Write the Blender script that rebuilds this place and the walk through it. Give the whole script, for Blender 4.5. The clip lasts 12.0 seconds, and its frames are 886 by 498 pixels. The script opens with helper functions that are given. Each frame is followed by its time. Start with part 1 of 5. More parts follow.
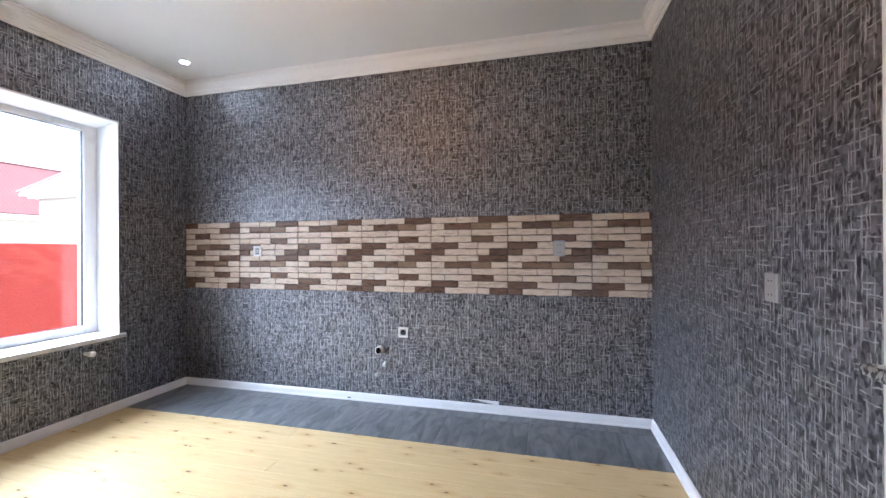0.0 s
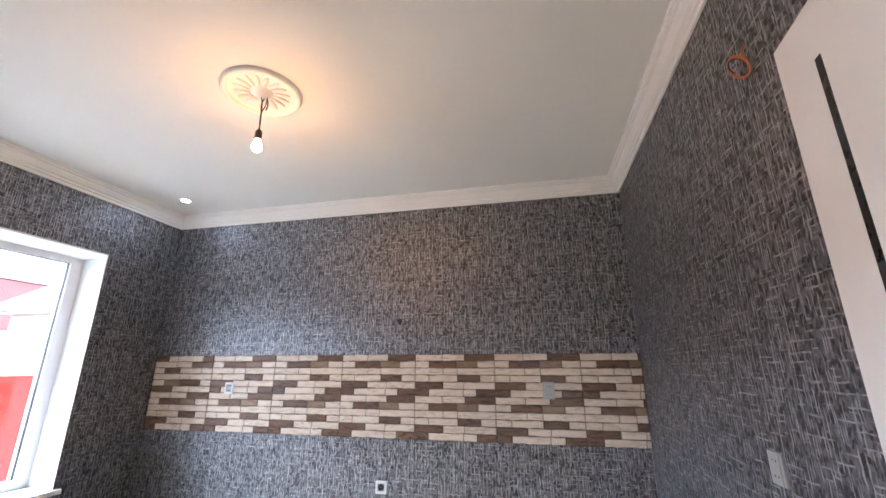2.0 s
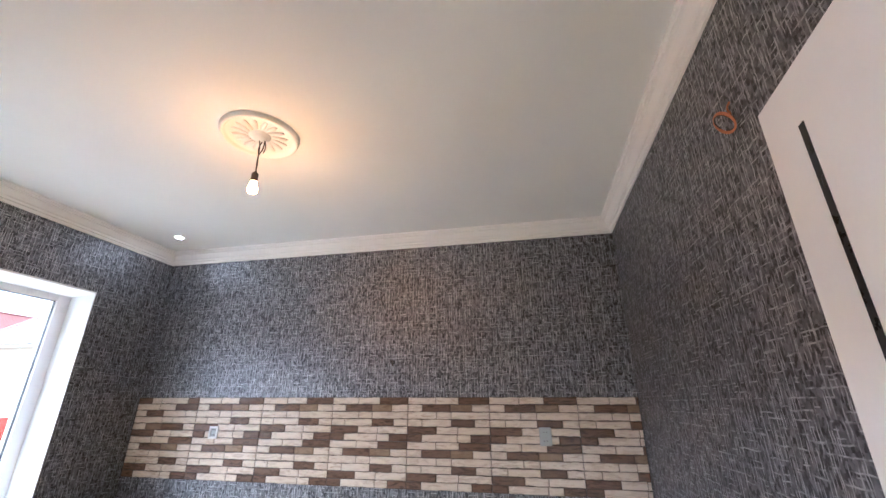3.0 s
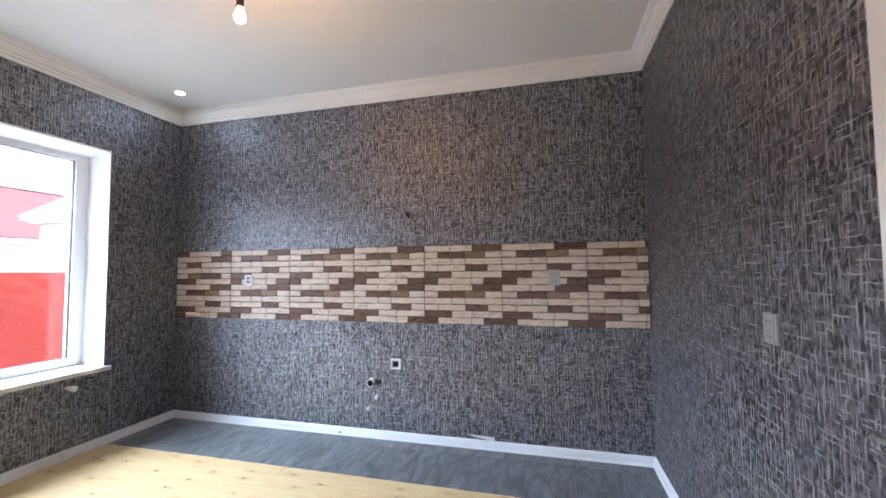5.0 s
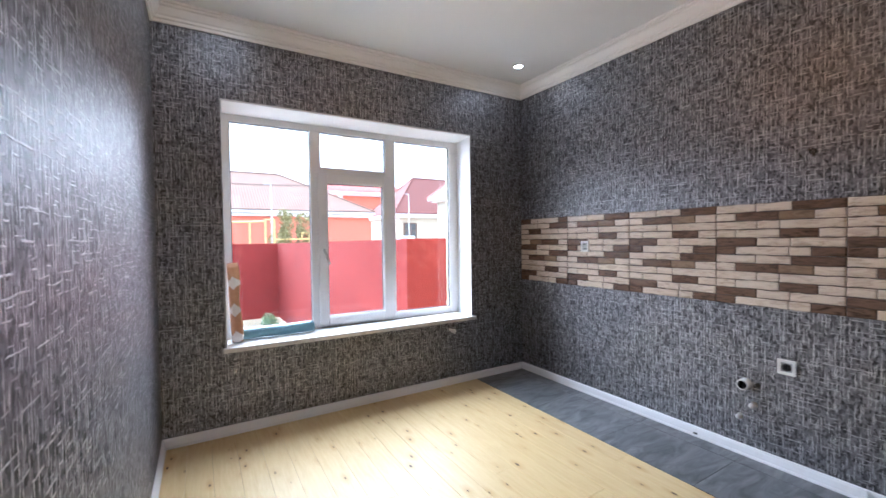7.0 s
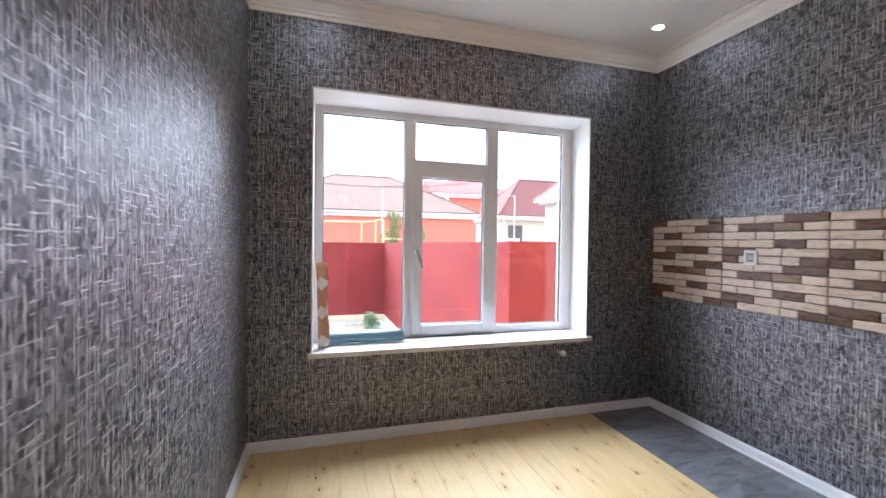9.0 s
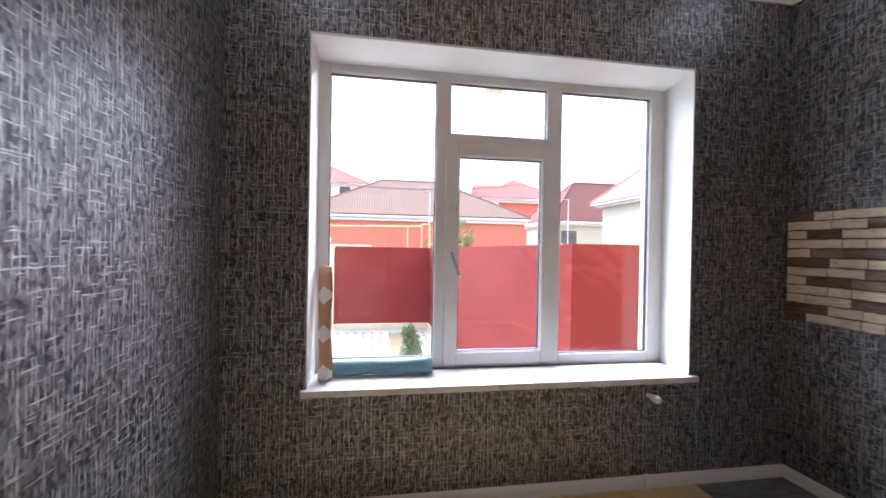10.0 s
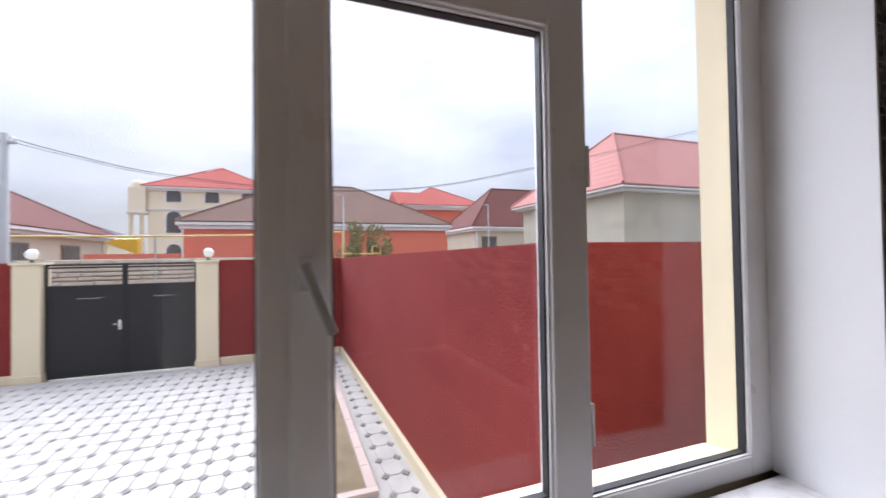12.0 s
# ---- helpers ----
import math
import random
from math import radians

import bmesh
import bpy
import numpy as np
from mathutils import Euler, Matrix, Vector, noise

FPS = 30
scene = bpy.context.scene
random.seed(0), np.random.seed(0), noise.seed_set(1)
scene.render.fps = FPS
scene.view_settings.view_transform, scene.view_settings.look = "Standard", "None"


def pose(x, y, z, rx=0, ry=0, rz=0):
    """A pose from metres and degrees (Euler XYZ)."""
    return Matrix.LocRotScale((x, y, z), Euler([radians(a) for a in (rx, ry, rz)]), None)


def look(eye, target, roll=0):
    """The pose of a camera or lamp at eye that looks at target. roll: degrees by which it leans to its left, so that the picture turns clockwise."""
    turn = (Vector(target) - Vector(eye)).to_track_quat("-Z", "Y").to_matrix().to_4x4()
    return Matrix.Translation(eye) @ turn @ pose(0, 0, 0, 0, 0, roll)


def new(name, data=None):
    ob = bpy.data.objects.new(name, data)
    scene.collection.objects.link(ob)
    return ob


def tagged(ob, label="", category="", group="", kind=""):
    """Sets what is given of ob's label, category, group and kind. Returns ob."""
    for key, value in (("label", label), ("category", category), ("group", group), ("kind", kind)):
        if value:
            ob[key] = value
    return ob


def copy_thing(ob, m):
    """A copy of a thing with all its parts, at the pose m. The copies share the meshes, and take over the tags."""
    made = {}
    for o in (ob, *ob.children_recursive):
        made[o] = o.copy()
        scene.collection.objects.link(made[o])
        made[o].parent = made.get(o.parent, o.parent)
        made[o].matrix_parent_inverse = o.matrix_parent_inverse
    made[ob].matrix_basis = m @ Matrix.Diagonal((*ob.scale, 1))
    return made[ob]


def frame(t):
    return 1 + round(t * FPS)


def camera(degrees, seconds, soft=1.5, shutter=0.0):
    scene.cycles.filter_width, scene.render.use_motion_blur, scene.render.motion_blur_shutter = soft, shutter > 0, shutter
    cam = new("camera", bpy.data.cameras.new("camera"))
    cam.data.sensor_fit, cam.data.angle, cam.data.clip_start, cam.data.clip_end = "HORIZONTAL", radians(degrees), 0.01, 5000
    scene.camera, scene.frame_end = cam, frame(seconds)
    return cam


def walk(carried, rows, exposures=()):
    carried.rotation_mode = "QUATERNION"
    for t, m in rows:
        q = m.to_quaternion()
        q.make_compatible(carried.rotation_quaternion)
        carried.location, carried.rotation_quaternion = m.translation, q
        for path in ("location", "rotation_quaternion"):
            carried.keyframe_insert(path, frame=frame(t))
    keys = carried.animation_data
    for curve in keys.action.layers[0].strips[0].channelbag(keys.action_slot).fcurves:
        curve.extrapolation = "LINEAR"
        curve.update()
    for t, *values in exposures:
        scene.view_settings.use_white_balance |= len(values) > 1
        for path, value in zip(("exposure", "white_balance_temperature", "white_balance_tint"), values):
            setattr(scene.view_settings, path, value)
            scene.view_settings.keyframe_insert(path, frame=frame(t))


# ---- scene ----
cam = camera(95.1, 12.0, shutter=0.25)
# stops: the picture darkens as the camera nears the bright window
EXPOSURES = [(0.0, 3.17, 5050, 9), (1.0, 3.19, 5050, 9), (2.0, 3.28, 5100, 9), (4.5, 3.14, 5000, 8), (5.5, 3.24, 5050, 9), (6.5, 2.75, 5150, 10), (7.0, 2.62, 5200, 10), (9.0, 2.5, 5400, 12), (9.8, 2.25, 5500, 13),
             (10.5, 1.85, 5700, 16), (11.2, 1.24, 5900, 18), (12.0, 0.86, 5900, 18)]
PATH = [
    (0, (0.553, 0.6, 1.254), (0.051, 2.536, 1.254), -0.3),
    (0.5, (0.553, 0.594, 1.267), (0.058, 2.53, 1.357), -0.2),
    (1, (0.563, 0.594, 1.313), (0.082, 2.523, 1.538), -0.1),
    (1.5, (0.572, 0.6, 1.36), (0.111, 2.507, 1.75), -0.0),
    (2, (0.575, 0.599, 1.415), (0.149, 2.472, 1.972), 0.0),
    (2.5, (0.583, 0.595, 1.464), (0.179, 2.432, 2.144), 0.1),
    (2.7, (0.576, 0.588, 1.47), (0.186, 2.415, 2.186), 0.1),
    (4.3, (0.609, 0.652, 1.38), (0.187, 2.562, 1.799), -0.2),
    (4.5, (0.607, 0.656, 1.352), (0.166, 2.58, 1.674), -0.2),
    (5, (0.598, 0.664, 1.31), (0.093, 2.596, 1.417), -0.5),
    (5.5, (0.577, 0.712, 1.3), (-0.153, 2.574, 1.313), -0.6),
    (6, (0.495, 0.836, 1.308), (-0.687, 2.449, 1.286), -0.4),
    (6.5, (0.4, 0.901, 1.314), (-1.133, 2.185, 1.274), -0.4),
    (7, (0.36, 0.906, 1.321), (-1.356, 1.932, 1.271), -0.7),
    (8.8, (0.052, 1.072, 1.319), (-1.855, 1.674, 1.268), 0.6),
    (9, (-0.055, 1.122, 1.318), (-1.975, 1.68, 1.28), 0.8),
    (9.5, (-0.384, 1.284, 1.3), (-2.339, 1.706, 1.281), 1.0),
    (10, (-0.767, 1.363, 1.279), (-2.741, 1.684, 1.269), 1.0),
    (10.5, (-1.18, 1.418, 1.287), (-3.164, 1.665, 1.278), 0.9),
    (11, (-1.57, 1.515, 1.283), (-3.556, 1.746, 1.27), 0.7),
    (11.5, (-1.924, 1.589, 1.26), (-3.894, 1.936, 1.258), 0.2),
    (11.8, (-2.091, 1.655, 1.269), (-4.02, 2.184, 1.282), -0.4),
    (12, (-2.205, 1.742, 1.259), (-4.079, 2.442, 1.293), -0.9),
]
walk(cam, [(t, look(eye, target, roll)) for t, eye, target, roll in PATH],
     EXPOSURES)

# ---- world and light ----
world = bpy.data.worlds.new("world")
scene.world = world
world.use_nodes = True
wn, wl = world.node_tree.nodes, world.node_tree.links
wn.clear()
w_out = wn.new("ShaderNodeOutputWorld")
w_bg = wn.new("ShaderNodeBackground")
w_sky = wn.new("ShaderNodeTexSky")
w_sky.sky_type = 'NISHITA'
w_sky.sun_disc = False
w_sky.sun_elevation = radians(40)
w_sky.sun_rotation = radians(264)
w_sky.air_density, w_sky.dust_density = 1.0, 3.0
w_co = wn.new("ShaderNodeTexCoord")
w_map = wn.new("ShaderNodeMapping")
w_map.inputs["Scale"].default_value = (1.0, 1.0, 3.2)
w_noise = wn.new("ShaderNodeTexNoise")
w_noise.inputs["Scale"].default_value = 2.3
w_noise.inputs["Detail"].default_value = 7
w_noise.inputs["Roughness"].default_value = 0.55
w_ramp = wn.new("ShaderNodeValToRGB")
w_ramp.color_ramp.elements[0].position = 0.34
w_ramp.color_ramp.elements[0].color = (4.5, 4.66, 5.1, 1)
w_ramp.color_ramp.elements[1].position = 0.62
w_ramp.color_ramp.elements[1].color = (6.2, 6.35, 6.65, 1)
w_mix = wn.new("ShaderNodeMix")
w_mix.data_type = 'RGBA'
w_mix.inputs["Factor"].default_value = 0.93
wl.new(w_co.outputs["Generated"], w_map.inputs["Vector"])
wl.new(w_map.outputs["Vector"], w_noise.inputs["Vector"])
wl.new(w_noise.outputs["Fac"], w_ramp.inputs["Fac"])
wl.new(w_sky.outputs["Color"], w_mix.inputs["A"])
w_sep = wn.new("ShaderNodeSeparateXYZ")
wl.new(w_co.outputs["Generated"], w_sep.inputs["Vector"])
w_grad = wn.new("ShaderNodeMapRange")
w_grad.inputs["From Min"].default_value, w_grad.inputs["From Max"].default_value = 0.0, 1.0
w_grad.inputs["To Min"].default_value, w_grad.inputs["To Max"].default_value = 0.35, 1.64
wl.new(w_sep.outputs["Z"], w_grad.inputs["Value"])
w_mul = wn.new("ShaderNodeVectorMath")
w_mul.operation = 'SCALE'
wl.new(w_ramp.outputs["Color"], w_mul.inputs[0])
wl.new(w_grad.outputs["Result"], w_mul.inputs["Scale"])
wl.new(w_mul.outputs["Vector"], w_mix.inputs["B"])
wl.new(w_mix.outputs["Result"], w_bg.inputs["Color"])
w_bg.inputs["Strength"].default_value = 0.135
wl.new(w_bg.outputs["Background"], w_out.inputs["Surface"])

sun_data = bpy.data.lights.new("sun", 'SUN')
sun_data.energy, sun_data.angle, sun_data.color = 4.5, radians(90), (1.0, 0.985, 0.97)
sun = new("sun", sun_data)
sun.matrix_world = look((-30.0, -3.0, 25.0), (0, 0, 0))

BULB_GLOW, SPOT_GLOW = 44.0, 20.0


# ---- materials ----
class Nodes:
    """A small builder round one node material."""

    def __init__(self, name, rough=0.5, metal=0.0, spec=0.5):
        self.mat = bpy.data.materials.new(name)
        self.mat.use_nodes = True
        self.n, self.l = self.mat.node_tree.nodes, self.mat.node_tree.links
        self.b = self.n["Principled BSDF"]
        self.b.inputs["Roughness"].default_value = rough
        self.b.inputs["Metallic"].default_value = metal
        self.b.inputs["Specular IOR Level"].default_value = spec

    def link(self, a, b):
        self.l.new(a, b)

    def coord(self, scale=(1, 1, 1), rand=False):
        tc = self.n.new("ShaderNodeTexCoord")
        mp = self.n.new("ShaderNodeMapping")
        mp.inputs["Scale"].default_value = scale
        self.link(tc.outputs["Object"], mp.inputs["Vector"])
        if rand:
            oi = self.n.new("ShaderNodeObjectInfo")
            mu = self.math('MULTIPLY', oi.outputs["Random"], 37.0)
            self.link(mu, mp.inputs["Location"])
        return mp.outputs["Vector"]

    def noise(self, vec, scale, detail=4, rough=0.55, dist=0.0):
        t = self.n.new("ShaderNodeTexNoise")
        t.inputs["Scale"].default_value = scale
        t.inputs["Detail"].default_value = detail
        t.inputs["Roughness"].default_value = rough
        t.inputs["Distortion"].default_value = dist
        self.link(vec, t.inputs["Vector"])
        return t.outputs["Fac"]

    def voronoi(self, vec, scale, rnd=1.0):
        t = self.n.new("ShaderNodeTexVoronoi")
        t.voronoi_dimensions = '2D'
        t.inputs["Scale"].default_value = scale
        t.inputs["Randomness"].default_value = rnd
        self.link(vec, t.inputs["Vector"])
        return t.outputs["Distance"]

    def ramp(self, fac, *stops):
        r = self.n.new("ShaderNodeValToRGB")
        e = r.color_ramp.elements
        while len(e) < len(stops):
            e.new(0.5)
        for el, (p, c) in zip(e, stops):
            el.position = p
            el.color = (c, c, c, 1) if isinstance(c, (int, float)) else (*c, 1)
        self.link(fac, r.inputs["Fac"])
        return r.outputs["Color"]

    def math(self, op, a, b=0.5):
        m = self.n.new("ShaderNodeMath")
        m.operation = op
        for i, v in enumerate((a, b)):
            if isinstance(v, (int, float)):
                m.inputs[i].default_value = v
            else:
                self.link(v, m.inputs[i])
        return m.outputs[0]

    def mix(self, fac, a, b, blend='MIX'):
        m = self.n.new("ShaderNodeMix")
        m.data_type, m.blend_type = 'RGBA', blend
        for key, v in (("Factor", fac), ("A", a), ("B", b)):
            if isinstance(v, tuple):
                m.inputs[key].default_value = (*v, 1)
            elif isinstance(v, (int, float)):
                m.inputs[key].default_value = v
            else:
                self.link(v, m.inputs[key])
        return m.outputs["Result"]

    def color(self, c):
        if isinstance(c, tuple):
            self.b.inputs["Base Color"].default_value = (*c, 1)
        else:
            self.link(c, self.b.inputs["Base Color"])
        return self

    def rough(self, c):
        self.link(c, self.b.inputs["Roughness"])
        return self

    def bump(self, height, strength=0.3, distance=0.002):
        bp = self.n.new("ShaderNodeBump")
        bp.inputs["Strength"].default_value = strength
        bp.inputs["Distance"].default_value = distance
        self.link(height, bp.inputs["Height"])
        self.link(bp.outputs["Normal"], self.b.inputs["Normal"])
        return self


def mottled(name, c1, c2, scale=8, rough=0.6, metal=0.0, bump=0.15, spec=0.5, fine=120, dist=0.001, stretch=(1, 1, 1), rand=False):
    """Two tones at a broad and a fine scale, with a fine relief."""
    m = Nodes(name, rough, metal, spec)
    v = m.coord(stretch, rand)
    broad, grain = m.noise(v, scale, 5), m.noise(v, fine, 3)
    f = m.math('ADD', m.math('MULTIPLY', broad, 0.7), m.math('MULTIPLY', grain, 0.3))
    m.color(m.mix(m.ramp(f, (0.3, 0.0), (0.7, 1.0)), c1, c2))
    m.rough(m.ramp(broad, (0.3, max(rough - 0.08, 0.03)), (0.7, min(rough + 0.08, 1.0))))
    m.bump(grain, bump, dist)
    return m.mat


def wallpaper():
    """Embossed dark vinyl paper: a woven look of short upright and level threads."""
    m = Nodes("wallpaper", 0.5, 0.95, 0.5)
    tc = m.n.new("ShaderNodeTexCoord")
    sp = m.n.new("ShaderNodeSeparateXYZ")
    m.link(tc.outputs["Object"], sp.inputs["Vector"])
    u = m.math('ADD', sp.outputs["X"], sp.outputs["Y"])
    v = sp.outputs["Z"]

    def plane(su, sv, off):
        c = m.n.new("ShaderNodeCombineXYZ")
        m.link(m.math('MULTIPLY', u, su), c.inputs["X"])
        m.link(m.math('MULTIPLY', v, sv), c.inputs["Y"])
        c.inputs["Z"].default_value = off
        return c.outputs["Vector"]

    wob_u = m.math('MULTIPLY', m.noise(plane(14, 26, 2.0), 1.0, 2), 0.012)
    wob_v = m.math('MULTIPLY', m.noise(plane(26, 14, 6.0), 1.0, 2), 0.012)
    uu, vv = m.math('ADD', u, wob_u), m.math('ADD', v, wob_v)

    def threads(across, along, pitch, length, width, cut, seed):
        """Straight short threads: one line a lane, switched on and off along it."""
        lane = m.math('ADD', m.math('MULTIPLY', across, 1.0 / pitch), seed)
        cell = m.math('FLOOR', lane, 0.0)
        wn_ = m.n.new("ShaderNodeTexWhiteNoise")
        wn_.noise_dimensions = '1D'
        m.link(cell, wn_.inputs["W"])
        mid = m.math('ADD', m.math('MULTIPLY', wn_.outputs["Value"], 0.5), 0.25)
        off = m.math('ABSOLUTE', m.math('SUBTRACT', m.math('FRACT', lane, 0.0), mid), 0.0)
        c = m.n.new("ShaderNodeCombineXYZ")
        m.link(m.math('MULTIPLY', cell, 7.31), c.inputs["X"])
        m.link(m.math('MULTIPLY', along, 1.0 / length), c.inputs["Y"])
        c.inputs["Z"].default_value = seed
        on = m.noise(c.outputs["Vector"], 1.0, 0, 0.5)
        line = m.ramp(off, (width * 0.45, 1.0), (width, 0.0))
        return m.math('MULTIPLY', line, m.ramp(on, (cut, 0.0), (cut + 0.10, 1.0)))

    up1 = threads(uu, v, 0.0210, 0.090, 0.15, 0.46, 0.0)
    up2 = threads(uu, v, 0.0145, 0.060, 0.17, 0.50, 17.7)
    lv1 = threads(vv, u, 0.0260, 0.065, 0.11, 0.53, 41.3)
    lv2 = threads(vv, u, 0.0180, 0.045, 0.13, 0.57, 73.9)
    th = m.math('MAXIMUM', m.math('MAXIMUM', up1, up2), m.math('MAXIMUM', lv1, lv2))
    fade = m.ramp(m.noise(plane(33, 29, 8.0), 1.0, 2), (0.34, 0.25), (0.60, 1.0))
    th = m.math('MULTIPLY', th, fade)
    # rectangular woven patches, each of its own tone
    cells = m.n.new("ShaderNodeTexVoronoi")
    cells.voronoi_dimensions, cells.distance = '2D', 'CHEBYCHEV'
    cells.inputs["Scale"].default_value = 1.0
    m.link(plane(95, 60, 0.0), cells.inputs["Vector"])
    tone = m.n.new("ShaderNodeSeparateColor")
    m.link(cells.outputs["Color"], tone.inputs["Color"])
    soft = m.noise(plane(75, 48, 5.0), 1.0, 3, 0.6)
    blot = m.math('ADD', m.math('MULTIPLY', tone.outputs["Red"], 0.45), m.math('MULTIPLY', soft, 0.55))
    grain = m.noise(plane(420, 420, 1.0), 1.0, 2)
    ground = m.mix(m.ramp(blot, (0.28, 0.0), (0.72, 1.0)), (0.045, 0.045, 0.050), (0.300, 0.296, 0.318))
    ground = m.mix(m.math('MULTIPLY', grain, 0.3), ground, (0.14, 0.138, 0.147))
    thread = m.mix(m.ramp(grain, (0.35, 0.0), (0.65, 1.0)), (0.42, 0.415, 0.435), (0.78, 0.775, 0.80))
    m.color(m.mix(m.math('MULTIPLY', th, 0.92), ground, thread))
    h = m.math('ADD', m.math('ADD', m.math('MULTIPLY', th, 1.0), m.math('MULTIPLY', blot, 0.7)), m.math('MULTIPLY', grain, 0.25))
    m.bump(h, 0.5, 0.0016)
    m.rough(m.ramp(blot, (0.3, 0.50), (0.7, 0.60)))
    return m.mat


def pine():
    """Pale varnished pine with dark knots and long grain along x."""
    m = Nodes("pine", 0.42, 0.0, 0.45)
    v = m.coord((1.0, 9.0, 1.0), True)
    w = m.coord((0.42, 1.0, 1.0), True)
    grain = m.noise(v, 5.0, 6, 0.6, 0.6)
    fine = m.noise(v, 40.0, 3, 0.6)
    col = m.mix(m.ramp(grain, (0.3, 0.0), (0.72, 1.0)), (0.69, 0.53, 0.275), (0.58, 0.405, 0.18))
    col = m.mix(m.math('MULTIPLY', fine, 0.35), col, (0.73, 0.575, 0.315))
    oi = m.n.new("ShaderNodeObjectInfo")
    col = m.mix(m.math('MULTIPLY', oi.outputs["Random"], 0.3), col, (0.72, 0.56, 0.30))
    warp = m.noise(w, 14.0, 2)
    cell = m.voronoi(w, 7.4)
    knot = m.ramp(m.math('ADD', cell, m.math('MULTIPLY', warp, 0.10)), (0.072, 1.0), (0.100, 0.0))
    some = m.ramp(m.noise(w, 4.6, 2), (0.38, 0.0), (0.52, 1.0))
    knot = m.math('MULTIPLY', knot, some)
    halo = m.ramp(m.math('ADD', cell, m.math('MULTIPLY', fine, 0.12)), (0.08, 0.65), (0.30, 0.0))
    halo = m.math('MULTIPLY', halo, some)
    col = m.mix(halo, col, (0.52, 0.30, 0.11))
    col = m.mix(knot, col, (0.10, 0.055, 0.025))
    m.color(col)
    m.rough(m.ramp(grain, (0.3, 0.36), (0.7, 0.5)))
    m.bump(grain, 0.12, 0.001)
    return m.mat


def slate_tile():
    m = Nodes("slate_tile", 0.3, 0.0, 0.5)
    v = m.coord((4.2, 1.2, 1.0), True)
    vein = m.noise(v, 2.8, 6, 0.58, 1.4)
    fine = m.noise(v, 60, 3)
    c = m.mix(m.ramp(vein, (0.30, 0.0), (0.50, 0.5), (0.70, 1.0)), (0.062, 0.066, 0.073), (0.250, 0.260, 0.272))
    m.color(m.mix(m.math('MULTIPLY', fine, 0.25), c, (0.13, 0.135, 0.15)))
    m.rough(m.ramp(vein, (0.3, 0.30), (0.7, 0.36)))
    m.bump(vein, 0.05, 0.0006)
    return m.mat


def brick_glaze(name, c1, c2, c3):
    """Printed and glazed brick of a wall tile: streaks along the brick, darker to its rim, a clear gloss."""
    m = Nodes(name, 0.16, 0.0, 0.5)
    v = m.coord((1.0, 1.0, 4.5), True)
    streak = m.noise(v, 11.0, 6, 0.62, 1.0)
    fine = m.noise(v, 70.0, 3)
    c = m.mix(m.ramp(streak, (0.34, 0.0), (0.52, 0.85), (0.70, 1.0)), c1, c2)
    c = m.mix(m.ramp(fine, (0.5, 0.0), (0.75, 0.5)), c, c3)
    oi = m.n.new("ShaderNodeObjectInfo")
    c = m.mix(m.math('MULTIPLY', oi.outputs["Random"], 0.4), c, c3)
    m.color(c)
    m.bump(streak, 0.10, 0.001)
    return m.mat


def marble():
    m = Nodes("marble_sill", 0.22, 0.0, 0.5)
    v = m.coord((1, 1, 1))
    a = m.noise(v, 5.0, 8, 0.62, 1.6)
    b = m.noise(v, 22.0, 5)
    c = m.mix(m.ramp(a, (0.40, 0.0), (0.52, 1.0)), (0.62, 0.60, 0.59), (0.76, 0.75, 0.745))
    m.color(m.mix(m.ramp(b, (0.55, 0.0), (0.7, 0.25)), c, (0.55, 0.52, 0.50)))
    return m.mat


def stucco():
    """Red spray-on plaster with a coarse grain and pale scuffs."""
    m = Nodes("red_stucco", 0.85, 0.0, 0.15)
    v = m.coord((1, 1, 1))
    broad, mid, grain = m.noise(v, 0.9, 5), m.noise(v, 7, 4), m.noise(v, 42, 5, 0.72)
    c = m.mix(m.ramp(broad, (0.3, 0.0), (0.7, 1.0)), (0.180, 0.024, 0.022), (0.235, 0.036, 0.032))
    c = m.mix(m.ramp(mid, (0.45, 0.0), (0.75, 0.5)), c, (0.265, 0.048, 0.041))
    c = m.mix(m.ramp(grain, (0.60, 0.0), (0.74, 0.6)), c, (0.31, 0.080, 0.062))
    m.color(c)
    m.bump(grain, 0.9, 0.014)
    return m.mat


def glass():
    m = Nodes("window_glass", 0.02)
    tr = m.n.new("ShaderNodeBsdfTransparent")
    tr.inputs["Color"].default_value = (0.97, 0.985, 0.98, 1)
    gl = m.n.new("ShaderNodeBsdfGlossy")
    gl.inputs["Roughness"].default_value = 0.02
    lw = m.n.new("ShaderNodeLayerWeight")
    lw.inputs["Blend"].default_value = 0.5
    fac = m.math('ADD', m.math('MULTIPLY', m.math('POWER', lw.outputs["Facing"], 4.5), 0.7), 0.03)
    mx = m.n.new("ShaderNodeMixShader")
    m.link(fac, mx.inputs["Fac"])
    m.link(tr.outputs["BSDF"], mx.inputs[1])
    m.link(gl.outputs["BSDF"], mx.inputs[2])
    m.link(mx.outputs["Shader"], m.n["Material Output"].inputs["Surface"])
    return m.mat


def glowing(name, colour, strength):
    m = Nodes(name, 0.3)
    m.color(colour)
    m.b.inputs["Emission Color"].default_value = (*colour, 1)
    m.b.inputs["Emission Strength"].default_value = strength
    return m.mat


